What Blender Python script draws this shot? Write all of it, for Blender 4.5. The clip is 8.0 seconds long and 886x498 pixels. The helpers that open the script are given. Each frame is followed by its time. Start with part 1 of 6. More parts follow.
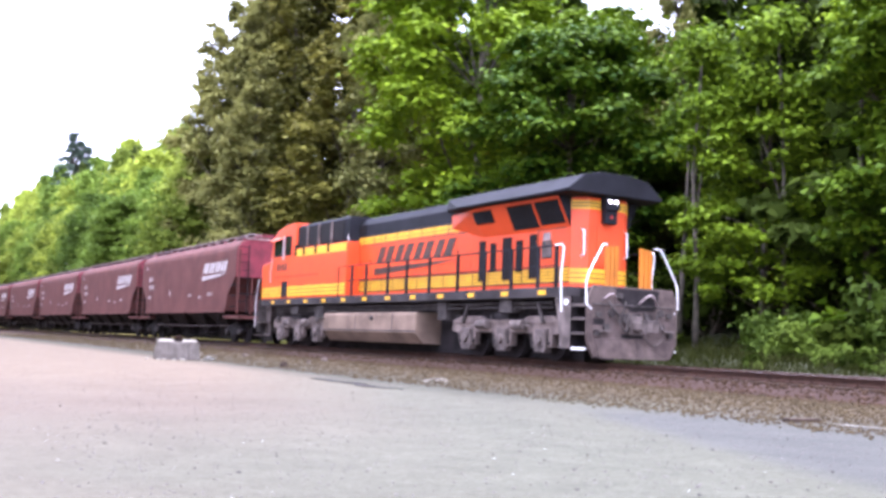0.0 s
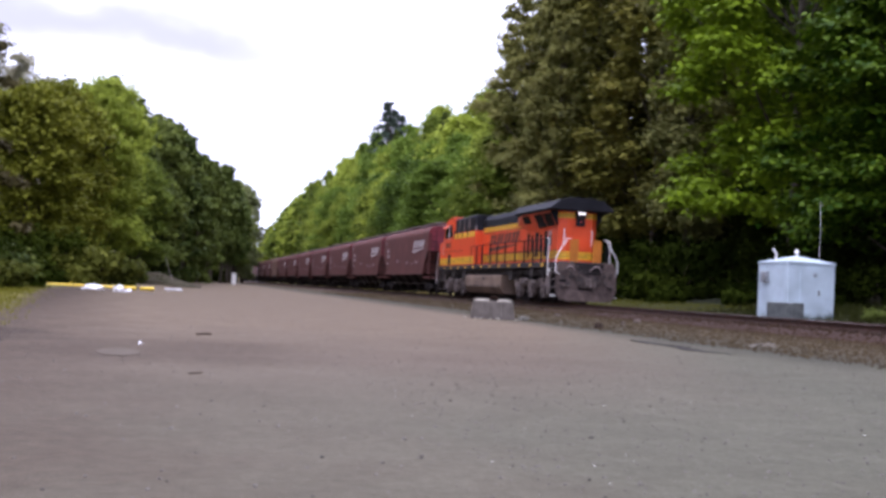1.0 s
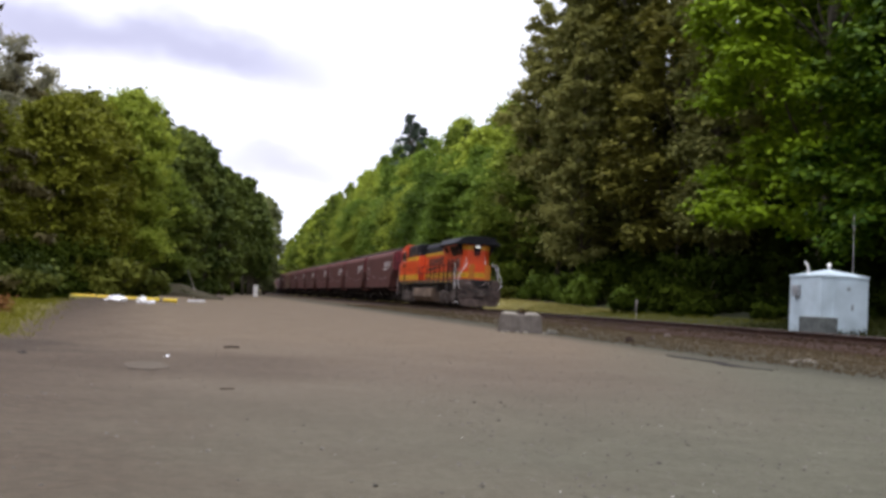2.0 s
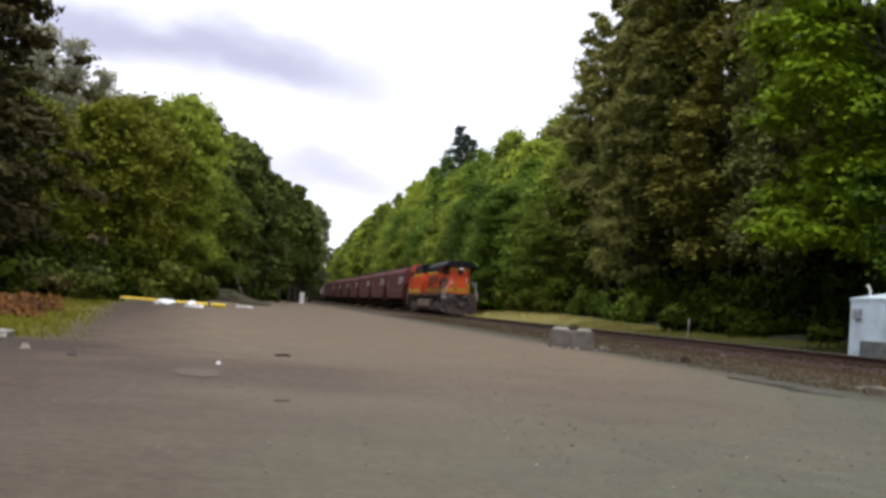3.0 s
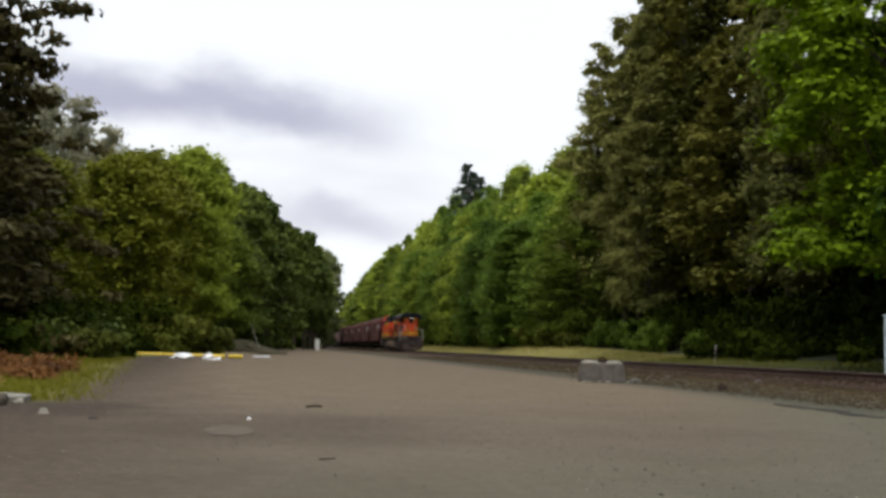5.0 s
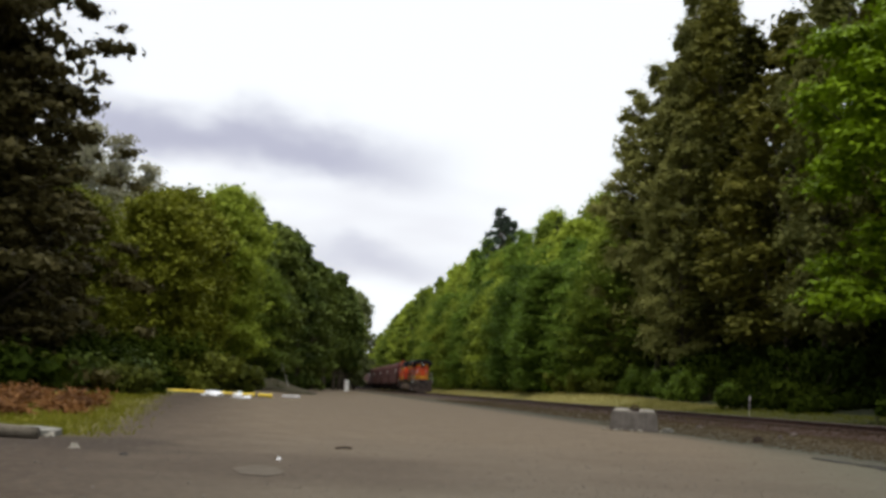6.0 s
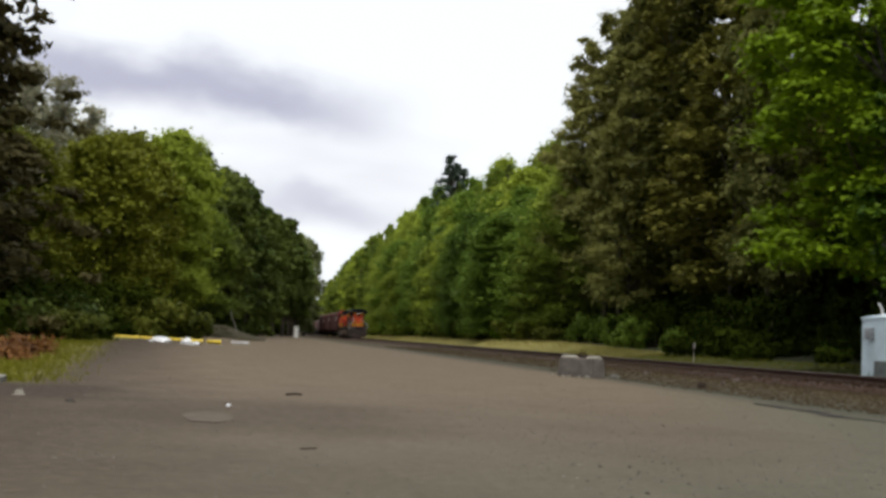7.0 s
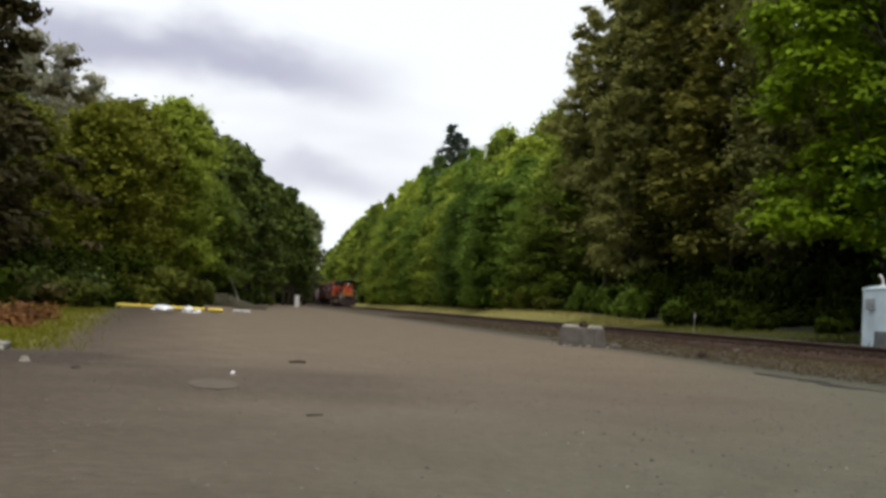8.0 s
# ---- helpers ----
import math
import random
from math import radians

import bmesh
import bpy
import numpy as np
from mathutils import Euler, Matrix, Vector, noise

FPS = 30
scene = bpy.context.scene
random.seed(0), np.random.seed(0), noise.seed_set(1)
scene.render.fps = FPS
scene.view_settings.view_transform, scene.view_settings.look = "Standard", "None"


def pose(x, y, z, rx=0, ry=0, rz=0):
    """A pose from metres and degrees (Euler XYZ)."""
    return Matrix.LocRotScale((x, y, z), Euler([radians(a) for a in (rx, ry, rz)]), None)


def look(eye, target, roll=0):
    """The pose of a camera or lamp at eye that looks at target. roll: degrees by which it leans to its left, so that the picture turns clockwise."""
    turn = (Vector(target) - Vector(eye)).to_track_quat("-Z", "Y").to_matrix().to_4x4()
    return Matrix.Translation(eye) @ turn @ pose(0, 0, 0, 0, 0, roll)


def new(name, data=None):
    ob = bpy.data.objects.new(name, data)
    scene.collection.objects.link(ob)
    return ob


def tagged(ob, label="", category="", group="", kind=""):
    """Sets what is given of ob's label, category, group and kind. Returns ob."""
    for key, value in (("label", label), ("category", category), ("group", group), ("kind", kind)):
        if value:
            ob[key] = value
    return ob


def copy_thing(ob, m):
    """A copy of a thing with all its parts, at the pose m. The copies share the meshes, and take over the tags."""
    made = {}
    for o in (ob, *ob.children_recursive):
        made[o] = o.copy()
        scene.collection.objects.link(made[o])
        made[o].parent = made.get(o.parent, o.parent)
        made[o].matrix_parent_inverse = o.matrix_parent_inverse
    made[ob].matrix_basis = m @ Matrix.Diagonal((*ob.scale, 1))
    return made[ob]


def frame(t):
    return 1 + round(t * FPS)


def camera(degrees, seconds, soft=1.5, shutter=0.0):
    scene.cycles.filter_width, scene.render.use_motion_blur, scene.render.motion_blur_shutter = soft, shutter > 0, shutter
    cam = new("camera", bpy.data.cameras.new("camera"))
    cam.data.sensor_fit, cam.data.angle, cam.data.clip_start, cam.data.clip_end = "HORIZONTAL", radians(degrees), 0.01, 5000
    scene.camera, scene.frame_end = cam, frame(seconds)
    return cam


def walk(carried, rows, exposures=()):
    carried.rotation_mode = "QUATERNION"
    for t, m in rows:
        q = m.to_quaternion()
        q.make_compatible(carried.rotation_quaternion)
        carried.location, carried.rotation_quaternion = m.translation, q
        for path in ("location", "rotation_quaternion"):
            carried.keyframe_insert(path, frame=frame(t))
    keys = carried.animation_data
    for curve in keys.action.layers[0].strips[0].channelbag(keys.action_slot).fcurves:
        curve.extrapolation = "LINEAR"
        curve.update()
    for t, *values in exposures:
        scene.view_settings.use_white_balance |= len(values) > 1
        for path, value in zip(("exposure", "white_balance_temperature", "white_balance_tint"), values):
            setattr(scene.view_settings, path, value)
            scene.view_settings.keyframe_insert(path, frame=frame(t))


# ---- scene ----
cam = camera(46.6, 8.0, 3.3)
PATH = [
    (0, (-0.828, -1.393, 0.888), (0.178, 0.327, 1.067), 2.2),
    (0.2, (-0.862, -1.31, 0.887), (0.038, 0.462, 1.105), 3.6),
    (0.5, (-0.911, -1.186, 0.884), (-0.16, 0.659, 1.063), 1.4),
    (1, (-0.986, -0.971, 0.876), (-0.514, 0.971, 0.954), 2.8),
    (1.2, (-1.007, -0.881, 0.874), (-0.603, 1.077, 0.944), 2.6),
    (2.3, (-1.103, -0.347, 0.862), (-0.657, 1.6, 0.968), 2.9),
    (2.4, (-1.111, -0.299, 0.861), (-0.658, 1.648, 0.93), 2.8),
    (2.5, (-1.12, -0.25, 0.86), (-0.748, 1.713, 0.933), 2.8),
    (3, (-1.166, 0.009, 0.86), (-0.823, 1.976, 0.978), 4.7),
    (3.5, (-1.225, 0.27, 0.864), (-0.781, 2.214, 1.024), 0.7),
    (4, (-1.271, 0.496, 0.86), (-0.929, 2.461, 1.004), 3.0),
    (4.5, (-1.312, 0.673, 0.862), (-0.874, 2.617, 1.033), 3.6),
    (5, (-1.341, 0.773, 0.855), (-1.023, 2.738, 1.048), 1.7),
    (5.2, (-1.347, 0.788, 0.855), (-1.065, 2.756, 1.068), 2.1),
    (6.3, (-1.378, 0.869, 0.853), (-1.118, 2.832, 1.133), 3.4),
    (6.4, (-1.381, 0.877, 0.853), (-1.103, 2.839, 1.118), 3.6),
    (6.5, (-1.384, 0.884, 0.853), (-1.091, 2.846, 1.103), 3.6),
    (7, (-1.379, 0.891, 0.856), (-1.024, 2.851, 1.033), 3.2),
    (7.5, (-1.386, 0.892, 0.849), (-1.006, 2.846, 1.042), 3.8),
    (8, (-1.417, 0.893, 0.843), (-1.059, 2.857, 0.961), 3.4),
]
walk(cam, [(t, look(eye, target, roll)) for t, eye, target, roll in PATH],
     [(0, 1.73, 5720, 25), (0.5, 1.11, 5830, 23), (1.0, 0.30, 5950, 25), (1.2, 0.19, 6150, 21), (2.5, -0.09, 6650, 12), (3.0, -0.13, 6720, 10), (3.5, -0.38, 6950, 4), (8.0, -0.40, 7050, 4)])

# ---- world and sun: a bright overcast sky with soft cloud bands ----
world = bpy.data.worlds.new("overcast_sky")
scene.world = world
world.use_nodes = True
wn, wl = world.node_tree.nodes, world.node_tree.links
wn.clear()
SUN_EL, SUN_AZ = radians(76), radians(222)
sky = wn.new("ShaderNodeTexSky")
sky.sky_type, sky.sun_disc, sky.sun_elevation, sky.sun_rotation = "NISHITA", False, SUN_EL, SUN_AZ
sky_bg = wn.new("ShaderNodeBackground")
sky_bg.inputs["Strength"].default_value = 0.12
cloud_bg = wn.new("ShaderNodeBackground")
w_co = wn.new("ShaderNodeTexCoord")
w_map = wn.new("ShaderNodeMapping")
w_map.inputs["Scale"].default_value = (1.0, 1.0, 3.2)
w_map.inputs["Location"].default_value = (0.35, 0.0, 0.1)
w_noise = wn.new("ShaderNodeTexNoise")
w_noise.inputs["Scale"].default_value, w_noise.inputs["Detail"].default_value = 2.6, 3.0
w_noise.inputs["Distortion"].default_value = 0.35
w_ramp = wn.new("ShaderNodeValToRGB")
w_ramp.color_ramp.elements[0].position, w_ramp.color_ramp.elements[0].color = 0.36, (0.85, 0.87, 1.02, 1)
w_ramp.color_ramp.elements[1].position, w_ramp.color_ramp.elements[1].color = 0.50, (0.96, 1.0, 1.15, 1)
w_mix = wn.new("ShaderNodeMixShader")
w_mix.inputs[0].default_value = 0.93
w_out = wn.new("ShaderNodeOutputWorld")
wl.new(w_co.outputs["Generated"], w_map.inputs["Vector"])
wl.new(w_map.outputs[0], w_noise.inputs["Vector"])
wl.new(w_noise.outputs["Fac"], w_ramp.inputs[0])


def w_math(op, a, c, d=None):
    t = wn.new("ShaderNodeMath")
    t.operation = op
    for k, v in enumerate((a, c, d)):
        if isinstance(v, (int, float)):
            t.inputs[k].default_value = v
        elif v is not None:
            wl.new(v, t.inputs[k])
    return t.outputs[0]


def w_range(v, a, b):
    t = wn.new("ShaderNodeMapRange")
    t.interpolation_type = "SMOOTHSTEP"
    wl.new(v, t.inputs[0])
    t.inputs[1].default_value, t.inputs[2].default_value = a, b
    return t.outputs[0]


w_sep = wn.new("ShaderNodeSeparateXYZ")
wl.new(w_co.outputs["Generated"], w_sep.inputs[0])
w_fine = wn.new("ShaderNodeTexNoise")
w_fine.inputs["Scale"].default_value, w_fine.inputs["Detail"].default_value = 6.0, 4.0
w_soft = wn.new("ShaderNodeMapping")
w_soft.inputs["Scale"].default_value = (1.0, 1.0, 1.7)
wl.new(w_co.outputs["Generated"], w_soft.inputs["Vector"])
wl.new(w_soft.outputs[0], w_fine.inputs["Vector"])
w_y = w_math("MAXIMUM", w_sep.outputs[1], 0.05)
w_u = w_math("DIVIDE", w_sep.outputs[0], w_y)
w_v = w_math("MULTIPLY_ADD", w_math("SUBTRACT", w_fine.outputs["Fac"], 0.5), 0.11, w_math("DIVIDE", w_sep.outputs[2], w_y))


def cloud_bank(u0, u1, v0, slope, thick):
    """A long grey cloud, ragged by noise, at its bearing and height in the sky."""
    off = w_math("ABSOLUTE", w_math("SUBTRACT", w_math("MULTIPLY_ADD", w_u, -slope, w_v), v0), 0.0)
    across = w_range(off, thick, 0.0)
    along = w_math("MULTIPLY", w_range(w_u, u0 - 0.12, u0 + 0.06), w_range(w_u, u1 + 0.06, u1 - 0.12))
    return w_math("MULTIPLY", across, along)


w_banks = w_math("MAXIMUM", cloud_bank(-0.24, 0.12, 0.232, -0.07, 0.045), w_math("MULTIPLY", cloud_bank(0.0, 0.16, 0.118, 0.0, 0.03), 0.6))
w_grey = wn.new("ShaderNodeMix")
w_grey.data_type = "RGBA"
wl.new(w_math("MULTIPLY", w_banks, 0.9), w_grey.inputs[0])
wl.new(w_ramp.outputs[0], w_grey.inputs[6])
w_grey.inputs[7].default_value = (0.45, 0.46, 0.645, 1)
wl.new(w_grey.outputs[2], cloud_bg.inputs["Color"])
# An overcast sky is brighter overhead than near the horizon
wl.new(w_math("MULTIPLY_ADD", w_range(w_sep.outputs[2], 0.38, 0.98), 1.5, 1.42), cloud_bg.inputs["Strength"])
wl.new(sky.outputs[0], sky_bg.inputs["Color"])
wl.new(sky_bg.outputs[0], w_mix.inputs[1])
wl.new(cloud_bg.outputs[0], w_mix.inputs[2])
wl.new(w_mix.outputs[0], w_out.inputs[0])
sun = new("sun", bpy.data.lights.new("sun", "SUN"))
sun.data.energy, sun.data.angle, sun.data.color = 1.9, radians(18), (1.0, 0.95, 0.87)
sun.matrix_world = look((0, 0, 50), (math.sin(SUN_AZ) * -30, math.cos(SUN_AZ) * -30, 50 - 30 * math.tan(SUN_EL)))


# ---- materials ----
def material(name, colour, rough=0.8, metal=0.0, dark=0.6, grain=6.0, spread=0.35, bump=0.3, fine=60.0, emit=None):
    """Two scales of noise over a base colour, with fine relief."""
    m = bpy.data.materials.new(name)
    m.use_nodes = True
    n, l = m.node_tree.nodes, m.node_tree.links
    b = n["Principled BSDF"]
    b.inputs["Roughness"].default_value, b.inputs["Metallic"].default_value = rough, metal
    if rough > 0.65:
        b.inputs["Specular IOR Level"].default_value = 0.15
    co = n.new("ShaderNodeTexCoord")
    big, small = n.new("ShaderNodeTexNoise"), n.new("ShaderNodeTexNoise")
    big.inputs["Scale"].default_value, big.inputs["Detail"].default_value = grain, 6
    small.inputs["Scale"].default_value, small.inputs["Detail"].default_value = fine, 3
    for t in (big, small):
        l.new(co.outputs["Object"], t.inputs["Vector"])
    both = n.new("ShaderNodeMath")
    both.operation = "MULTIPLY_ADD"
    both.inputs[1].default_value = 0.4
    l.new(small.outputs["Fac"], both.inputs[0])
    l.new(big.outputs["Fac"], both.inputs[2])
    ramp = n.new("ShaderNodeValToRGB")
    ramp.color_ramp.elements[0].position, ramp.color_ramp.elements[1].position = 0.7 - spread / 2, 0.7 + spread / 2
    ramp.color_ramp.elements[0].color = (*(c * dark for c in colour), 1)
    ramp.color_ramp.elements[1].color = (*(min(0.9, c * (2 - dark) ** 0.7) for c in colour), 1)
    l.new(both.outputs[0], ramp.inputs[0])
    l.new(ramp.outputs[0], b.inputs["Base Color"])
    if bump:
        bm_node = n.new("ShaderNodeBump")
        bm_node.inputs["Strength"].default_value, bm_node.inputs["Distance"].default_value = bump, 0.02
        l.new(both.outputs[0], bm_node.inputs["Height"])
        l.new(bm_node.outputs[0], b.inputs["Normal"])
    if emit:
        b.inputs["Emission Color"].default_value, b.inputs["Emission Strength"].default_value = (*emit[:3], 1), emit[3]
    return m


def leaf_material(name, low, high, through_leaf=0.35, rough=0.6, gloss=0.1):
    """Leaves that differ one by one and tree by tree, and let some light through."""
    m = bpy.data.materials.new(name)
    m.use_nodes = True
    n, l = m.node_tree.nodes, m.node_tree.links
    b, out = n["Principled BSDF"], n["Material Output"]
    b.inputs["Roughness"].default_value = rough
    b.inputs["Specular IOR Level"].default_value = gloss
    geo, info = n.new("ShaderNodeNewGeometry"), n.new("ShaderNodeObjectInfo")
    mixv = n.new("ShaderNodeMath")
    mixv.operation = "MULTIPLY_ADD"
    mixv.inputs[1].default_value = 0.35
    part2 = n.new("ShaderNodeMath")
    part2.operation = "MULTIPLY"
    part2.inputs[1].default_value = 0.65
    l.new(info.outputs["Random"], part2.inputs[0])
    l.new(geo.outputs["Random Per Island"], mixv.inputs[0])
    l.new(part2.outputs[0], mixv.inputs[2])
    ramp = n.new("ShaderNodeValToRGB")
    ramp.color_ramp.elements[0].color, ramp.color_ramp.elements[1].color = (*low, 1), (*high, 1)
    l.new(mixv.outputs[0], ramp.inputs[0])
    l.new(ramp.outputs[0], b.inputs["Base Color"])
    tr = n.new("ShaderNodeBsdfTranslucent")
    l.new(ramp.outputs[0], tr.inputs["Color"])
    mix = n.new("ShaderNodeMixShader")
    mix.inputs[0].default_value = through_leaf
    l.new(b.outputs[0], mix.inputs[1])
    l.new(tr.outputs[0], mix.inputs[2])
    l.new(mix.outputs[0], out.inputs[0])
    return m


MAPLE = leaf_material("maple_leaves", (0.013, 0.043, 0.003), (0.23, 0.335, 0.013), 0.2, rough=0.55, gloss=0.07)
POPLAR = leaf_material("poplar_leaves", (0.038, 0.041, 0.008), (0.165, 0.155, 0.030), 0.2, gloss=0.05)
PALE_POPLAR = leaf_material("pale_poplar_leaves", (0.10, 0.108, 0.030), (0.28, 0.27, 0.08), 0.3, gloss=0.06)
ALDER = leaf_material("alder_leaves", (0.050, 0.085, 0.013), (0.365, 0.435, 0.058), 0.42, gloss=0.06)
GREEN_ALDER = leaf_material("deep_alder_leaves", (0.030, 0.062, 0.010), (0.21, 0.305, 0.042), 0.35, gloss=0.06)
# Weeds coloured darker than grass to stand in for shade under the trees
WEED = leaf_material("low_weeds_shade_tone", (0.013, 0.017, 0.004), (0.036, 0.040, 0.009), 0.15, gloss=0.03)
OLIVE = leaf_material("willow_leaves", (0.038, 0.052, 0.006), (0.235, 0.245, 0.024), 0.24, gloss=0.06)
# Far leaves greyed and paled: distance haze mixed into the colour
HAZED_LEAF = leaf_material("hazed_far_leaves", (0.13, 0.15, 0.06), (0.25, 0.28, 0.11), 0.4, gloss=0.06)
DUSKY = leaf_material("dusky_brown_green_leaves", (0.024, 0.023, 0.008), (0.084, 0.070, 0.025), 0.12, gloss=0.05)
# Willow olive lowered, so the bushes hold the shade at the wood's foot
BUSH = leaf_material("olive_bush_leaves", (0.034, 0.044, 0.007), (0.14, 0.15, 0.022), 0.2, gloss=0.05)
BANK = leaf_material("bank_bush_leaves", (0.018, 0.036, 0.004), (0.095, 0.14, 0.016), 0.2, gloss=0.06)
# Bush leaves near black: the wood's deep shade is put into their colour
SHADED_BUSH = leaf_material("bush_leaves_shade_tone", (0.009, 0.016, 0.002), (0.028, 0.039, 0.004), 0.06, rough=0.8, gloss=0.01)
NEEDLE = leaf_material("fir_needles", (0.018, 0.030, 0.005), (0.058, 0.083, 0.012), 0.15, gloss=0.04)
# Fir needles turned lighter and bluer to carry the haze of distance
FAR_NEEDLE = leaf_material("hazed_fir_needles", (0.032, 0.048, 0.036), (0.085, 0.115, 0.08), 0.2, gloss=0.04)
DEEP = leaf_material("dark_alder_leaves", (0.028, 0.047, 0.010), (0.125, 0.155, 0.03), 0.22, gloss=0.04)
GREY_LEAF = leaf_material("grey_poplar_leaves", (0.19, 0.185, 0.115), (0.38, 0.365, 0.25), 0.4)
GRASS = leaf_material("grass_blades", (0.09, 0.10, 0.009), (0.23, 0.21, 0.026), 0.25)
HAY = leaf_material("dry_grass_blades", (0.16, 0.145, 0.045), (0.36, 0.31, 0.11), 0.25)
DRY = leaf_material("dry_fern", (0.075, 0.030, 0.009), (0.19, 0.085, 0.026), 0.25)
CABINET = material("grey_cabinet_steel", (0.10, 0.11, 0.105), 0.7, dark=0.7, grain=4, bump=0.1)
BLOCKSIDE = material("brown_side_concrete", (0.118, 0.102, 0.088), 0.92, dark=0.7, grain=4, bump=0.5, fine=40)
VERGE = leaf_material("olive_grass_blades", (0.04, 0.048, 0.006), (0.125, 0.125, 0.02), 0.2, gloss=0.04)
BLOCK = material("pale_block_concrete", (0.25, 0.23, 0.19), 0.9, dark=0.75, grain=5, bump=0.5, fine=45)
BARK = material("bark", (0.10, 0.085, 0.065), 0.95, dark=0.45, grain=3, fine=25, bump=0.8)
PALE_BARK = material("pale_bark", (0.24, 0.22, 0.19), 0.95, dark=0.5, grain=3, fine=20, bump=0.6)
ORANGE = material("orange_paint", (0.68, 0.070, 0.010), 0.42, dark=0.82, grain=1.2, spread=0.6, bump=0.04, fine=30)
GOLD = material("golden_paint", (0.46, 0.145, 0.008), 0.55, dark=0.75, grain=2, spread=0.6, bump=0.04)
YELLOW = material("yellow_paint", (0.72, 0.38, 0.012), 0.5, dark=0.75, grain=2, spread=0.6, bump=0.04)
BLACK = material("black_paint", (0.012, 0.012, 0.015), 0.7, dark=0.6, grain=1.5, bump=0.05)
LETTER = material("dark_lettering", (0.045, 0.022, 0.015), 0.5, dark=0.7, grain=2, bump=0.0)
GRIME = material("grimy_steel", (0.055, 0.046, 0.042), 0.8, dark=0.45, grain=3, bump=0.25, fine=40)
DUSTY = material("dusty_grey_steel", (0.125, 0.10, 0.09), 0.85, dark=0.4, grain=2.5, bump=0.25, fine=40)
TANK = material("dusty_tan_tank", (0.195, 0.138, 0.102), 0.75, dark=0.65, grain=1.2, bump=0.1, fine=30)
GAP = material("dark_grille", (0.012, 0.010, 0.010), 0.7, dark=0.6, grain=8, bump=0.1)
WHITE = material("white_paint", (0.78, 0.77, 0.75), 0.45, dark=0.82, grain=5, bump=0.03)
GLASS = material("dark_cab_glass", (0.012, 0.014, 0.016), 0.08, dark=0.8, bump=0.0)
LAMP = material("lit_headlight", (0.9, 0.9, 0.85), 0.2, bump=0.0, emit=(1.0, 0.95, 0.88, 2.6))
MARKER = material("red_marker", (0.35, 0.03, 0.02), 0.3, bump=0.0)
STENCIL = material("dulled_white_emblem", (0.43, 0.38, 0.37), 0.6, dark=0.7, grain=3, bump=0.0)
FADED = material("faded_white_stencil", (0.30, 0.24, 0.23), 0.7, dark=0.6, grain=6, bump=0.0)
MAROON = material("maroon_car_paint", (0.102, 0.040, 0.034), 0.78, dark=0.7, grain=0.9, spread=0.5, bump=0.06, fine=18)
MAROON_RED = material("red_car_end", (0.16, 0.018, 0.03), 0.6, dark=0.6, grain=1.5, bump=0.06, fine=18)
MAROON_OLD = material("faded_brown_car_paint", (0.15, 0.085, 0.06), 0.75, dark=0.6, grain=0.9, spread=0.5, bump=0.06, fine=18)
# Near black that holds the shade under and between cars in its colour
SHADE = material("under_car_shade", (0.022, 0.018, 0.018), 0.85, dark=0.5, grain=3, bump=0.15)
RAIL = material("rusty_rail", (0.034, 0.016, 0.010), 0.7, 0.2, dark=0.6, grain=5, bump=0.2)
RAILTOP = material("polished_railhead", (0.24, 0.20, 0.18), 0.22, 0.95, dark=0.8, grain=4, bump=0.03)
SLEEPER = material("creosoted_timber", (0.05, 0.034, 0.025), 0.95, dark=0.5, grain=5, bump=0.6, fine=30)
STONE = material("ballast_stone", (0.053, 0.039, 0.019), 0.95, dark=0.5, grain=7, bump=0.4, fine=40)
RUSTSTONE = material("rust_stained_stone", (0.036, 0.020, 0.010), 0.95, dark=0.5, grain=7, bump=0.4, fine=40)
CHIP = material("white_stone_chip", (0.45, 0.44, 0.42), 0.9, dark=0.6, grain=9, bump=0.1)
PEBBLE = material("loose_pebble", (0.13, 0.12, 0.103), 0.95, dark=0.5, grain=14, bump=0.3)
DARKPEBBLE = material("dark_pebble", (0.07, 0.062, 0.055), 0.95, dark=0.5, grain=14, bump=0.3)
CONCRETE = material("weathered_concrete", (0.15, 0.143, 0.122), 0.9, dark=0.55, grain=4, bump=0.4, fine=45)
HUT = material("pale_hut_paint", (0.43, 0.52, 0.565), 0.5, dark=0.85, grain=1.5, bump=0.04)
HUTGREY = material("grey_galvanised", (0.28, 0.29, 0.30), 0.55, 0.4, dark=0.7, grain=5, bump=0.1)
WOOD = material("grey_weathered_post", (0.15, 0.125, 0.095), 0.9, dark=0.6, grain=6, bump=0.4)
TARP = material("white_plastic", (0.75, 0.75, 0.76), 0.4, dark=0.8, grain=6, bump=0.3)
PIPE = material("yellow_plastic_pipe", (0.70, 0.50, 0.02), 0.4, dark=0.85, grain=4, bump=0.05)
PATCH = material("pale_patch", (0.088, 0.072, 0.054), 0.95, dark=0.7, grain=3, bump=0.4, fine=50)
SILL = material("dusty_black_sill", (0.042, 0.036, 0.036), 0.8, dark=0.5, grain=1.5, bump=0.05)
CAST = material("dusty_cast_steel", (0.15, 0.115, 0.1), 0.85, dark=0.5, grain=2.5, bump=0.2, fine=40)
PILOT = material("brown_grimed_steel", (0.095, 0.07, 0.061), 0.85, dark=0.62, grain=3.5, bump=0.3, fine=40)
MOUND = material("bare_brown_earth", (0.045, 0.038, 0.02), 0.95, dark=0.5, grain=2.0, bump=0.6, fine=25)
ASPHALT = material("old_asphalt", (0.026, 0.023, 0.021), 0.95, dark=0.6, grain=3, bump=0.4, fine=50)


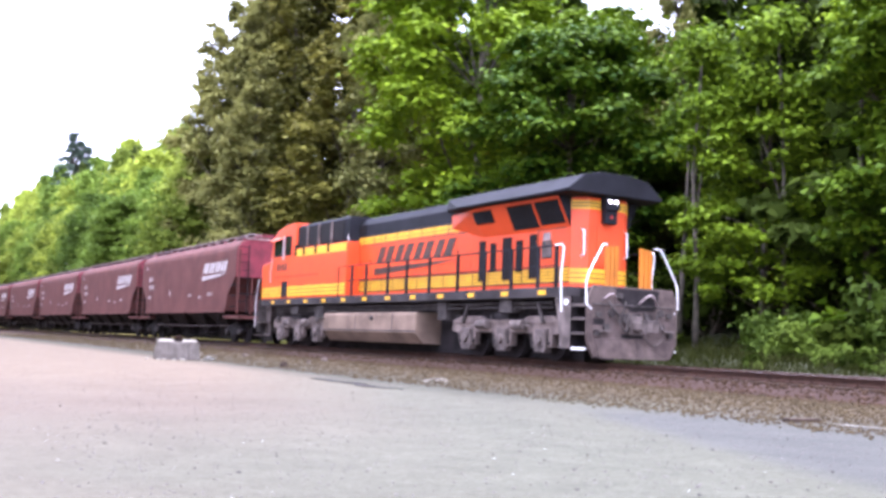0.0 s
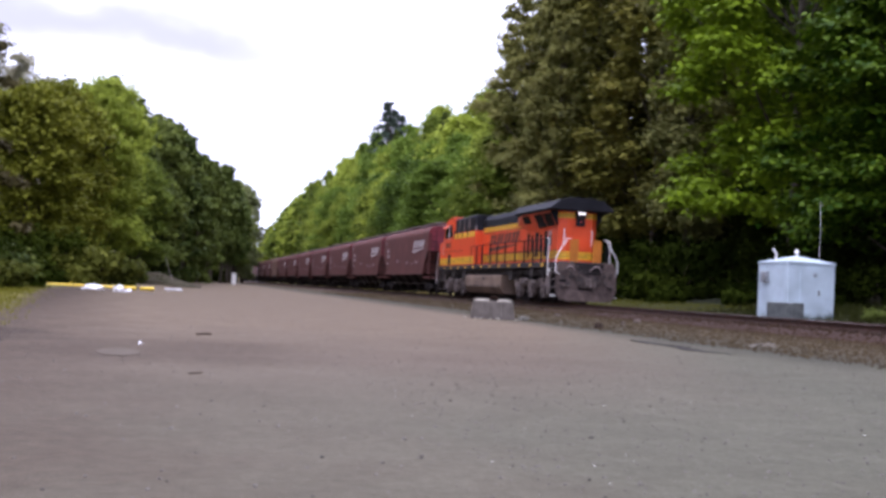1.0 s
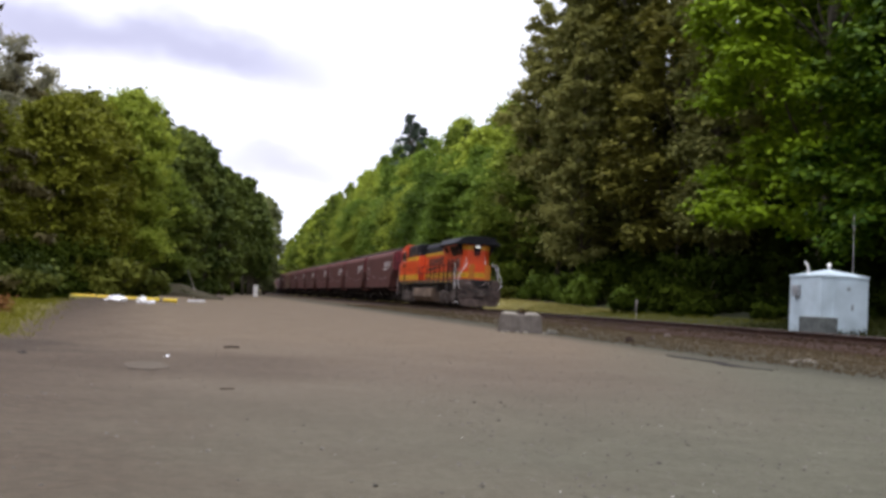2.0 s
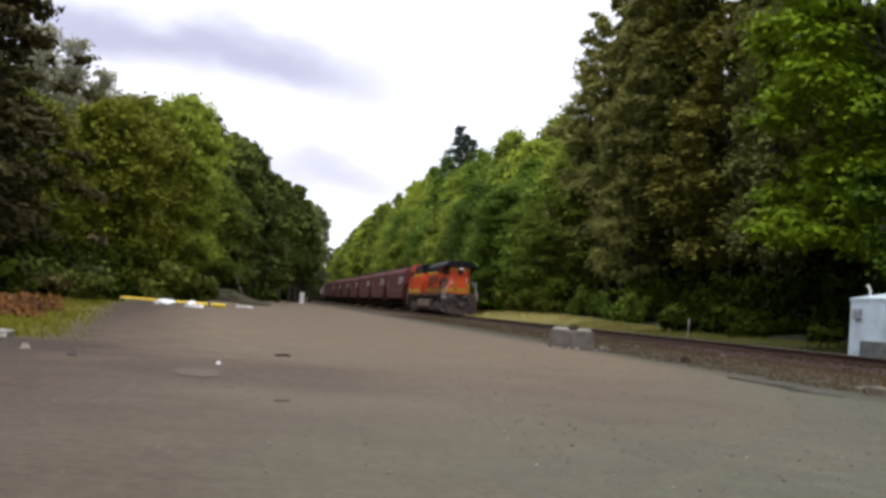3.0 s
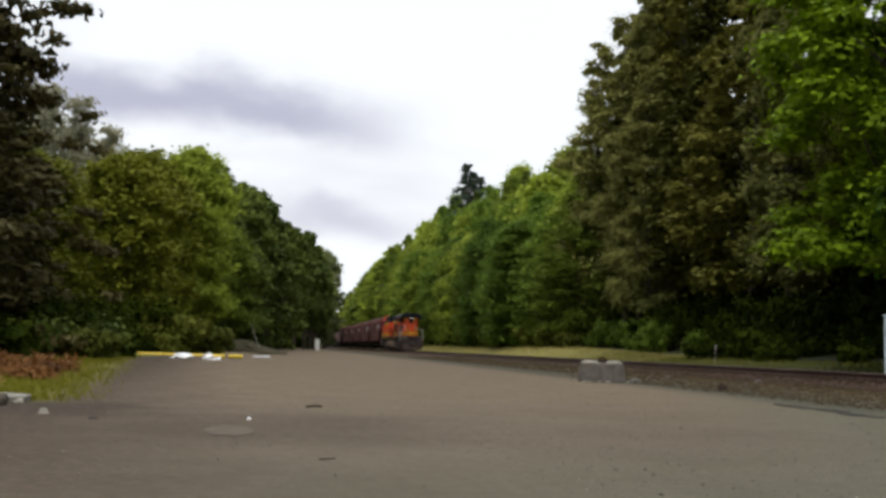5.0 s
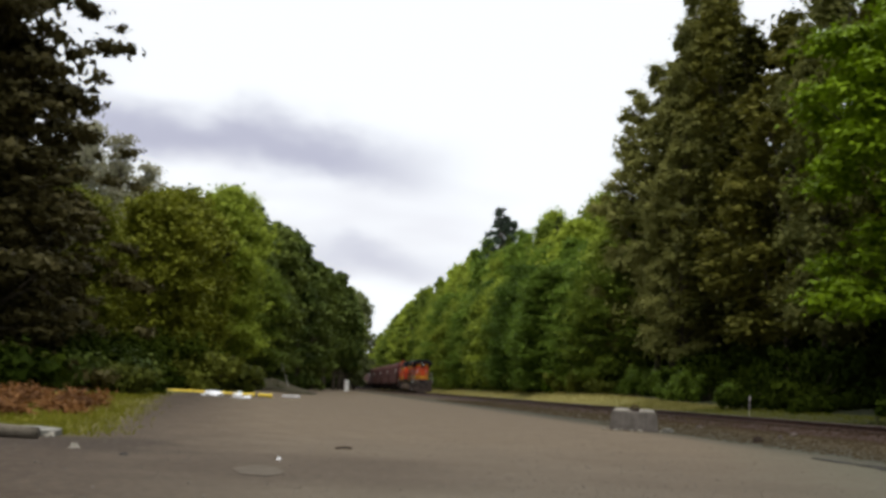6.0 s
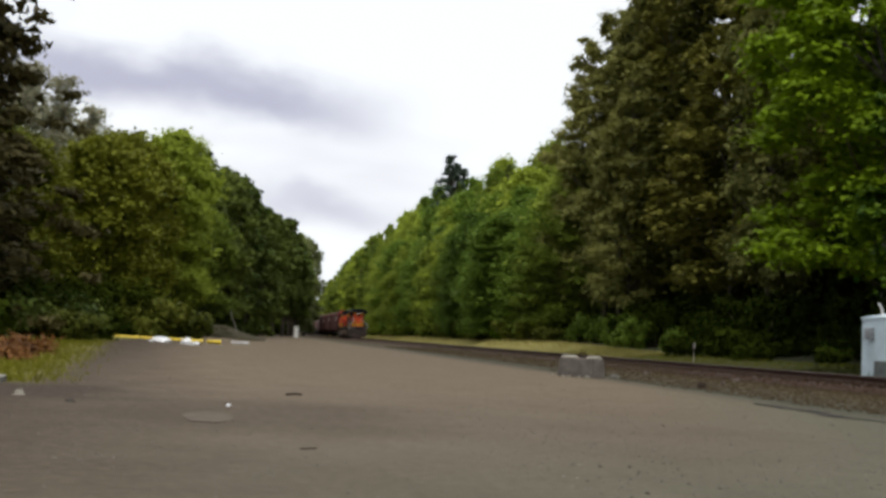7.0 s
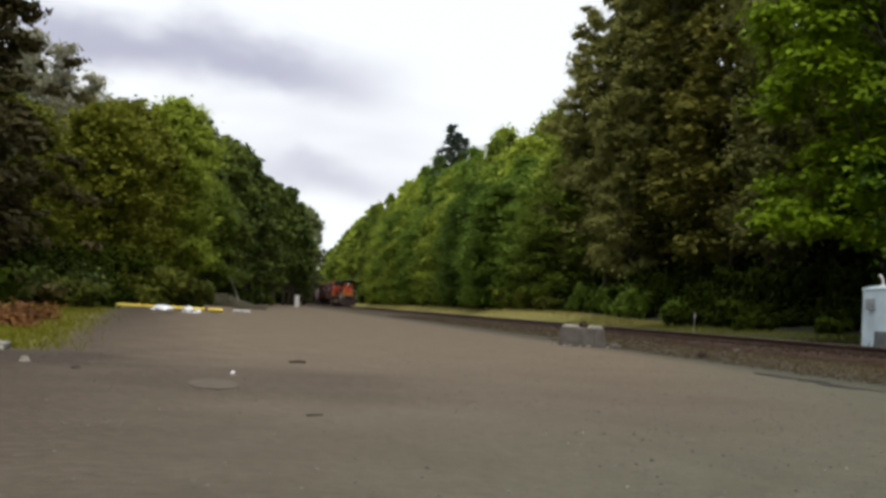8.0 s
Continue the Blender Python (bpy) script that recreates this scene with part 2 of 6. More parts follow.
def ground_material():
    """Worn gravel lot, ballast bed, grassy verge and woodland soil, met along the place's own edges."""
    m = bpy.data.materials.new("ground_surface")
    m.use_nodes = True
    n, l = m.node_tree.nodes, m.node_tree.links
    b = n["Principled BSDF"]
    b.inputs["Roughness"].default_value = 0.95
    b.inputs["Specular IOR Level"].default_value = 0.2
    geo = n.new("ShaderNodeNewGeometry")
    sep = n.new("ShaderNodeSeparateXYZ")
    l.new(geo.outputs["Position"], sep.inputs[0])

    def noise_of(scale, detail=5):
        t = n.new("ShaderNodeTexNoise")
        t.inputs["Scale"].default_value, t.inputs["Detail"].default_value = scale, detail
        l.new(geo.outputs["Position"], t.inputs["Vector"])
        return t.outputs["Fac"]

    def maths(op, a, c, d=None):
        t = n.new("ShaderNodeMath")
        t.operation = op
        for k, v in enumerate((a, c, d)):
            if v is None:
                continue
            if isinstance(v, (int, float)):
                t.inputs[k].default_value = v
            else:
                l.new(v, t.inputs[k])
        return t.outputs[0]

    def ramp_of(fac, *stops):
        t = n.new("ShaderNodeValToRGB")
        while len(t.color_ramp.elements) < len(stops):
            t.color_ramp.elements.new(0.5)
        for e, (p, c) in zip(t.color_ramp.elements, stops):
            e.position, e.color = p, (*c, 1)
        l.new(fac, t.inputs[0])
        return t.outputs[0]

    def mix(fac, a, c):
        t = n.new("ShaderNodeMix")
        t.data_type = "RGBA"
        l.new(fac, t.inputs[0])
        l.new(a, t.inputs[6])
        l.new(c, t.inputs[7])
        return t.outputs[2]

    def edge(value, start, width):
        t = n.new("ShaderNodeMapRange")
        l.new(value, t.inputs[0])
        t.inputs[1].default_value, t.inputs[2].default_value = start, start + width
        return t.outputs[0]

    big, mid, small, tiny = noise_of(0.16, 2), noise_of(1.1), noise_of(9), noise_of(55, 3)
    gravel = ramp_of(maths("MULTIPLY_ADD", tiny, 0.35, maths("MULTIPLY_ADD", big, 0.35, maths("MULTIPLY_ADD", small, 0.3, 0.25))),
                     (0.5, (0.048, 0.036, 0.025)), (0.72, (0.092, 0.072, 0.051)), (0.95, (0.145, 0.119, 0.087)))
    stain = ramp_of(noise_of(0.42, 3), (0.34, (0.5, 0.46, 0.42)), (0.66, (1, 1, 1)))
    mul = n.new("ShaderNodeMix")
    mul.data_type, mul.blend_type = "RGBA", "MULTIPLY"
    mul.inputs[0].default_value = 0.5
    l.new(gravel, mul.inputs[6])
    l.new(stain, mul.inputs[7])
    gravel = mul.outputs[2]
    earth = ramp_of(maths("MULTIPLY_ADD", tiny, 0.4, maths("MULTIPLY", small, 0.6)), (0.35, (0.030, 0.021, 0.014)), (0.7, (0.072, 0.051, 0.034)))
    ballast = ramp_of(maths("MULTIPLY_ADD", tiny, 0.6, maths("MULTIPLY", small, 0.6)), (0.42, (0.032, 0.022, 0.010)), (0.85, (0.070, 0.050, 0.024)))
    grass = ramp_of(small, (0.3, (0.085, 0.09, 0.010)), (0.7, (0.24, 0.205, 0.034)))
    # Woodland soil, near black: part of that is the wood's shade as colour
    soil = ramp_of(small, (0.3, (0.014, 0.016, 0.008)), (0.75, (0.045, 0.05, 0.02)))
    wob = maths("MULTIPLY", maths("SUBTRACT", mid, 0.5), 2.2)
    xw = maths("ADD", sep.outputs[0], wob)

    tar = ramp_of(maths("MULTIPLY_ADD", noise_of(2.2, 8), 0.36, maths("MULTIPLY_ADD", tiny, 0.24, maths("MULTIPLY", noise_of(14, 4), 0.4))), (0.34, (0.046, 0.046, 0.031)), (0.52, (0.072, 0.072, 0.049)), (0.70, (0.102, 0.102, 0.073)))
    tan = ramp_of(maths("MULTIPLY_ADD", tiny, 0.4, maths("MULTIPLY_ADD", mid, 0.25, maths("MULTIPLY", small, 0.35))), (0.36, (0.081, 0.060, 0.039)), (0.52, (0.112, 0.084, 0.056)), (0.68, (0.146, 0.114, 0.079)))
    gravel = mix(edge(maths("MULTIPLY_ADD", wob, 1.6, sep.outputs[1]), 10.5, 9.0), gravel, tan)
    slanting = maths("MULTIPLY_ADD", sep.outputs[1], -0.36, xw)
    gravel = mix(maths("MULTIPLY", edge(slanting, -1.0, 3.4), 0.85), gravel, tar)
    gravel = mix(maths("MULTIPLY", edge(maths("MULTIPLY_ADD", wob, 0.9, sep.outputs[1]), 10.5, -5.0), maths("MULTIPLY_ADD", edge(xw, -2.6, 4.0), 0.6, 0.15)), gravel, tar)
    # Brown earth on the left, also darkening the ground for lens falloff
    gravel = mix(edge(maths("MULTIPLY_ADD", sep.outputs[1], -0.06, maths("MULTIPLY", xw, -1.0)), 0.6, 2.6), gravel, earth)
    # A dark smear round the old patch, a wedge of smooth asphalt, and trodden earth before the ballast
    dx = maths("MULTIPLY", maths("ADD", sep.outputs[0], 1.1), 0.5)
    dy = maths("MULTIPLY", maths("ADD", sep.outputs[1], -11.7), 0.45)
    smear = edge(maths("MULTIPLY_ADD", wob, 0.35, maths("ADD", maths("MULTIPLY", dx, dx), maths("MULTIPLY", dy, dy))), 1.1, -1.0)
    gravel = mix(maths("MULTIPLY", smear, 0.6), gravel, earth)
    smooth = ramp_of(maths("MULTIPLY_ADD", tiny, 0.25, maths("MULTIPLY", mid, 0.75)), (0.3, (0.044, 0.044, 0.037)), (0.7, (0.066, 0.065, 0.054)))
    wedge = maths("MULTIPLY", edge(maths("MULTIPLY_ADD", sep.outputs[1], -0.4, maths("MULTIPLY_ADD", wob, 0.25, sep.outputs[0])), 3.8, 0.6), edge(sep.outputs[1], 11.5, -2.5))
    gravel = mix(wedge, gravel, smooth)
    band = edge(maths("MULTIPLY_ADD", wob, 0.7, sep.outputs[0]), 7.7, 1.8)
    foot = ramp_of(maths("MULTIPLY_ADD", tiny, 0.4, maths("MULTIPLY", small, 0.6)), (0.35, (0.022, 0.021, 0.014)), (0.7, (0.052, 0.050, 0.034)))
    gravel = mix(maths("MULTIPLY", band, edge(sep.outputs[1], 10.0, 4.0)), gravel, foot)
    col = mix(edge(xw, 9.2, 3.2), gravel, ballast)
    hay = ramp_of(small, (0.3, (0.15, 0.135, 0.042)), (0.7, (0.34, 0.29, 0.10)))
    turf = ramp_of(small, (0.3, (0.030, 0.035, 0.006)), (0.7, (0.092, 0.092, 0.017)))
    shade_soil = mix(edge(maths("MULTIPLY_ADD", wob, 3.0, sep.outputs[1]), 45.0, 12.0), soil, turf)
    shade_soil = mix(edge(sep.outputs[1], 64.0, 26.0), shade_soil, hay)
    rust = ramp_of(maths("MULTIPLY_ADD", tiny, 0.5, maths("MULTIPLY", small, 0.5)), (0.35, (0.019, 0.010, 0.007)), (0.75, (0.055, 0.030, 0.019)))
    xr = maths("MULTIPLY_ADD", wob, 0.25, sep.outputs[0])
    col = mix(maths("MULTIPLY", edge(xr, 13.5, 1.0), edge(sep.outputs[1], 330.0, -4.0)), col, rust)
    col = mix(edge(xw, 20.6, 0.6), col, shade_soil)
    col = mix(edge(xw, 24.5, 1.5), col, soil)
    left = maths("MULTIPLY_ADD", sep.outputs[1], 0.062, maths("MULTIPLY", xw, -1.0))
    lawn = maths("MULTIPLY_ADD", sep.outputs[1], -0.1, maths("MULTIPLY", xw, -1.0))
    near_lawn = maths("MULTIPLY", edge(sep.outputs[1], 14.5, 1.5), edge(sep.outputs[1], 52.0, -5.0))
    col = mix(maths("MULTIPLY", edge(lawn, 2.3, 1.3), near_lawn), col, grass)
    col = mix(maths("MULTIPLY", edge(lawn, 4.6, 0.6), near_lawn), col, soil)
    bare = maths("MULTIPLY", maths("MULTIPLY", edge(lawn, 1.2, 0.9), edge(maths("MULTIPLY_ADD", wob, 0.4, sep.outputs[1]), 12.4, 0.8)), edge(sep.outputs[1], 15.6, -0.9))
    loam = ramp_of(small, (0.3, (0.022, 0.015, 0.010)), (0.75, (0.052, 0.038, 0.026)))
    col = mix(maths("MULTIPLY", bare, 0.85), col, loam)
    col = mix(edge(left, 10.0, 0.8), col, grass)
    col = mix(edge(left, 11.2, 1.2), col, soil)
    l.new(col, b.inputs["Base Color"])
    bump_node = n.new("ShaderNodeBump")
    bump_node.inputs["Strength"].default_value, bump_node.inputs["Distance"].default_value = 0.5, 0.02
    l.new(maths("ADD", tiny, maths("MULTIPLY", small, 1.5)), bump_node.inputs["Height"])
    l.new(bump_node.outputs[0], b.inputs["Normal"])
    return m


GROUND = ground_material()


# ---- mesh helpers ----
class Shape:
    """Vertices and faces of one part."""

    def __init__(self):
        self.v, self.f = [], []

    def add(self, verts, faces):
        k = len(self.v)
        self.v += [tuple(p) for p in verts]
        self.f += [tuple(i + k for i in f) for f in faces]
        return self

    def box(self, x0, x1, y0, y1, z0, z1, c=0.0):
        """A box; c chamfers its upright and lying edges along y."""
        if c <= 0:
            return self.prism([(x0, z0), (x1, z0), (x1, z1), (x0, z1)], y0, y1)
        return self.prism([(x0 + c, z0), (x1 - c, z0), (x1, z0 + c), (x1, z1 - c), (x1 - c, z1), (x0 + c, z1), (x0, z1 - c), (x0, z0 + c)], y0, y1)

    def prism(self, outline, a0, a1, axis="y"):
        """An outline drawn out along an axis: (x, z) along y, (y, z) along x, (x, y) along z."""
        put = {"y": lambda p, a: (p[0], a, p[1]), "x": lambda p, a: (a, p[0], p[1]), "z": lambda p, a: (p[0], p[1], a)}[axis]
        n = len(outline)
        verts = [put(p, a0) for p in outline] + [put(p, a1) for p in outline]
        faces = [(i, (i + 1) % n, n + (i + 1) % n, n + i) for i in range(n)] + [tuple(range(n - 1, -1, -1)), tuple(range(n, 2 * n))]
        return self.add(verts, faces)

    def loft(self, rings):
        """Skin over rings of equal length, with end caps."""
        n = len(rings[0])
        verts = [p for r in rings for p in r]
        faces = [(k * n + i, k * n + (i + 1) % n, (k + 1) * n + (i + 1) % n, (k + 1) * n + i) for k in range(len(rings) - 1) for i in range(n)]
        faces += [tuple(range(n - 1, -1, -1)), tuple(range((len(rings) - 1) * n, len(rings) * n))]
        return self.add(verts, faces)

    def tube(self, path, r, n=8, r1=None):
        """A round bar along a path, tapering to r1."""
        path = [Vector(p) for p in path]
        rings = []
        for k, p in enumerate(path):
            d = (path[min(k + 1, len(path) - 1)] - path[max(k - 1, 0)]).normalized()
            a = d.cross(Vector((0.31, 0.17, 0.93)))
            if a.length < 0.05:
                a = d.cross(Vector((1, 0, 0)))
            a.normalize()
            c = d.cross(a)
            rad = r if r1 is None else r + (r1 - r) * k / (len(path) - 1)
            rings.append([p + rad * (math.cos(2 * math.pi * i / n) * a + math.sin(2 * math.pi * i / n) * c) for i in range(n)])
        return self.loft(rings)

    def wheel(self, x0, x1, y, z, r, n=24):
        return self.prism([(y + r * math.cos(2 * math.pi * i / n), z + r * math.sin(2 * math.pi * i / n)) for i in range(n)], x0, x1, "x")

    def mesh(self, name, mat, smooth=False, bevel=0.0):
        me = bpy.data.meshes.new(name)
        me.from_pydata(self.v, [], self.f)
        bm = bmesh.new()
        bm.from_mesh(me)
        bmesh.ops.recalc_face_normals(bm, faces=bm.faces)
        if bevel:
            edges = [e for e in bm.edges if len(e.link_faces) == 2 and e.calc_face_angle(0) > 0.5]
            bmesh.ops.bevel(bm, geom=edges, offset=bevel, segments=2, profile=0.6, affect="EDGES", clamp_overlap=True)
        bm.to_mesh(me)
        bm.free()
        me.materials.append(mat)
        if smooth:
            me.shade_smooth()
        return me


def part(name, shape, mat, parent, label="", smooth=False, bevel=0.0):
    ob = new(name, shape.mesh(name, mat, smooth, bevel))
    ob.parent = parent
    return tagged(ob, label) if label else ob


def thing(name, label, category, group="", kind=""):
    ob = new(name)
    ob.empty_display_size = 0.3
    return tagged(ob, label, category, group, kind)


def solo(name, shape, mat, label, category, group="", kind="", smooth=False, bevel=0.0):
    return tagged(new(name, shape.mesh(name, mat, smooth, bevel)), label, category, group, kind)


# ---- the ground ----
TRACK_X, RAIL_Z = 16.5, 0.5


def bend(y):
    """How far the line has curved to the right of its straight at y."""
    return max(0.0, y - 330.0) ** 2 / 3000.0


def smooth_step(a, b, v):
    k = min(1.0, max(0.0, (v - a) / (b - a)))
    return k * k * (3 - 2 * k)


def ground_z(x, y):
    u = x - bend(y)
    z = 0.09 * smooth_step(10.2, 14.6, u) + 0.2 * smooth_step(14.4, 15.2, u) - 0.2 * smooth_step(17.8, 18.6, u) + 0.16 * smooth_step(18.6, 20.2, u) + (0.42 + 0.5 * smooth_step(58.0, 88.0, y)) * smooth_step(20.5, 24.0, u) + 13.0 * smooth_step(23.5, 66, u)
    w = 0.062 * y - u
    z += 0.10 * smooth_step(7.2, 8.5, w) + 2.0 * smooth_step(9.5, 30, w)
    lot = 1 - smooth_step(9.5, 10.5, u)
    return z + 0.022 * lot * (noise.noise((x * 0.35, y * 0.35, 0.0)) * 0.6 + noise.noise((x * 1.3, y * 1.3, 4.0)) * 0.25)


def stretch(*runs):
    out = []
    for a, b, n in runs:
        out += [a + (b - a) * i / n for i in range(n)]
    return out + [runs[-1][1]]


def build_ground():
    xs = stretch((-2500, -200, 6), (-200, -30, 10), (-30, -10, 20), (-10, 9.6, 60), (9.6, 21, 30), (21, 36, 12), (36, 120, 10), (120, 2500, 6))
    ys = stretch((-2500, -120, 6), (-120, -6, 14), (-6, 45, 130), (45, 120, 60), (120, 420, 50), (420, 3500, 14))
    s = Shape()
    verts = [(x + bend(min(y, 900.0)) * (1 if abs(x) < 150 else 0), y, 0) for y in ys for x in xs]
    verts = [(x, y, ground_z(x, min(y, 900.0))) for x, y, _ in verts]
    n = len(xs)
    s.add(verts, [(j * n + i, j * n + i + 1, (j + 1) * n + i + 1, (j + 1) * n + i) for j in range(len(ys) - 1) for i in range(n - 1)])
    return solo("ground", s, GROUND, "worn grey gravel lot with ballast bed and grassy verges", "ground", kind="structure", smooth=True)


build_ground()


# ---- the railway ----
def line_at(s, off=0.0, z=RAIL_Z):
    """A point of the line at s along it, off to its right."""
    return Vector((TRACK_X + bend(s) + off, s, z))


def build_track():
    track = thing("railway_track", "single railway track with rusty rails on dark timber sleepers", "railway track", kind="structure")
    ys = [-60, -20, 0, 100, 200, 330] + [330 + 15 * k for k in range(1, 22)]
    section = [(-0.075, -0.17), (0.075, -0.17), (0.07, -0.145), (0.015, -0.12), (0.012, -0.045), (0.036, -0.035), (0.036, -0.004), (0.03, 0.0), (-0.03, 0.0), (-0.036, -0.004), (-0.036, -0.035), (-0.012, -0.045), (-0.015, -0.12), (-0.07, -0.145)]
    top = [(-0.03, -0.002), (0.03, -0.002), (0.026, 0.003), (-0.026, 0.003)]
    for side in (-0.755, 0.755):
        rail = part("rail", Shape().loft([[line_at(y, side + x) + Vector((0, 0, z)) for x, z in section] for y in ys]), RAIL, track, "rusty steel rail")
        part("railhead", Shape().loft([[line_at(y, side + x) + Vector((0, 0, z)) for x, z in top] for y in ys]), RAILTOP, rail, "polished running surface")
    tie = Shape().box(-1.3, 1.3, -0.115, 0.115, -0.42, -0.172, 0.012).mesh("sleeper", SLEEPER)
    rng = random.Random(3)
    for k in range(260):
        y = 2.0 + 0.52 * k
        ob = new("sleeper", tie)
        ob.parent = track
        ob.matrix_basis = pose(TRACK_X + rng.uniform(-0.04, 0.04), y, RAIL_Z + rng.uniform(-0.006, 0.0), 0, 0, rng.uniform(-0.8, 0.8))
    far = Shape()
    for k in range(520):
        y = 2.0 + 0.52 * (260 + k)
        p = line_at(y)
        far.box(p.x - 1.3, p.x + 1.3, y - 0.115, y + 0.115, RAIL_Z - 0.42, RAIL_Z - 0.172)
    tagged(part("sleepers", far, SLEEPER, track), kind="stuff")
    plate = Shape().box(-0.17, 0.17, -0.09, 0.09, -0.174, -0.155).box(-0.10, -0.07, -0.06, -0.03, -0.157, -0.12).box(0.07, 0.10, 0.03, 0.06, -0.157, -0.12).mesh("tie_plate", RAIL)
    for k in range(60):
        for side in (-0.755,):
            ob = new("tie_plate", plate)
            ob.parent = track
            ob.matrix_basis = pose(TRACK_X + side, 2.0 + 0.52 * k, RAIL_Z)


def pebbles(name, count, place, size, mat, label, category, seed, squash=0.6):
    """Many small uneven stones in one mesh."""
    rng = np.random.default_rng(seed)
    base = np.array([(1, 0, 0), (-1, 0, 0), (0, 1, 0), (0, -1, 0), (0, 0, 1), (0, 0, -1), (0.6, 0.6, 0.5), (-0.6, -0.6, 0.5)], float)
    tris = [(0, 6, 4), (6, 2, 4), (2, 1, 4), (1, 7, 4), (7, 3, 4), (3, 0, 4), (0, 2, 6), (1, 3, 7), (2, 0, 5), (1, 2, 5), (3, 1, 5), (0, 3, 5)]
    verts, faces = [], []
    for i in range(count):
        x, y = place(rng)
        s = size * rng.uniform(0.5, 1.5)
        a = rng.uniform(0, 6.28)
        p = base * rng.uniform(0.7, 1.25, (8, 1)) * s
        p[:, 2] *= squash
        c, d = math.cos(a), math.sin(a)
        p = p @ np.array([[c, d, 0], [-d, c, 0], [0, 0, 1]])
        p += (x, y, ground_z(x, y) + s * squash * 0.35)
        faces += [tuple(len(verts) + k for k in t) for t in tris]
        verts += p.tolist()
    s = Shape()
    s.v, s.f = verts, faces
    return solo(name, s, mat, label, category, kind="stuff")


def build_stones():
    def near_bank(r):
        y = 4 + 34 * r.random() ** 1.8
        return 14.5 - 5.0 * r.random() ** 1.7 - 0.25 * abs(r.normal()), y

    def rail_bank(r):
        return (14.0 + 2.2 * r.random() if r.random() < 0.6 else r.uniform(16, 20.0)), 4 + 44 * r.random() ** 1.5

    def far_bank(r):
        return 15.0 - 4.4 * r.random() ** 1.3, r.uniform(38, 95)

    pebbles("ballast", 21000, near_bank, 0.021, STONE, "grey-brown broken stone ballast beside the rails", "ballast", 5, 0.75)
    pebbles("ballast", 13000, rail_bank, 0.031, RUSTSTONE, "rust-stained dark stone ballast under the rails", "ballast", 9, 0.75)
    pebbles("ballast", 3500, far_bank, 0.045, STONE, "grey-brown broken stone ballast beside the rails", "ballast", 6, 0.75)
    pebbles("gravel", 2600, lambda r: (r.uniform(-7, 10.5), 2.0 + 22 * r.random() ** 1.5), 0.010, PEBBLE, "pale loose gravel on the lot", "gravel", 7)
    pebbles("gravel", 2400, lambda r: (r.uniform(0.5, 8.5), 2.5 + 9 * r.random() ** 1.4), 0.008, PEBBLE, "pale loose gravel near the ballast", "gravel", 10)
    pebbles("gravel", 150, lambda r: (r.uniform(0.5, 8.5), 2.5 + 12 * r.random() ** 1.3), 0.013, DARKPEBBLE, "dark loose gravel near the ballast", "gravel", 11)
    pebbles("gravel", 60, lambda r: (r.uniform(0.3, 6.5), 2.5 + 6 * r.random() ** 1.3), 0.0055, CHIP, "small white chips lying on the lot", "gravel", 12, 0.5)
    pebbles("gravel", 150, lambda r: (r.uniform(-7, 10.5), 2.0 + 22 * r.random() ** 1.2), 0.013, DARKPEBBLE, "dark loose gravel on the lot", "gravel", 8)


# ---- rolling stock ----
def wheelset(parent, y, r, mat=None):
    w = Shape()
    for s in (-1, 1):
        w.wheel(s * 0.69, s * 0.82, 0, 0, r, 28)
        w.wheel(s * 0.66, s * 0.69, 0, 0, r + 0.03, 28)
        w.wheel(s * 0.82, s * 0.86, 0, 0, r * 0.35, 16)
        for k in range(4):
            a = k * math.pi / 2
            w.box(s * 0.815, s * 0.835, r * 0.6 * math.cos(a) - 0.05, r * 0.6 * math.cos(a) + 0.05, r * 0.6 * math.sin(a) - 0.05, r * 0.6 * math.sin(a) + 0.05)
    w.wheel(-0.7, 0.7, 0, 0, 0.09, 12)
    ob = part("wheelset", w, mat or GRIME, parent, "worn steel wheels on an axle")
    ob.matrix_basis = pose(0, y, r)
    return ob


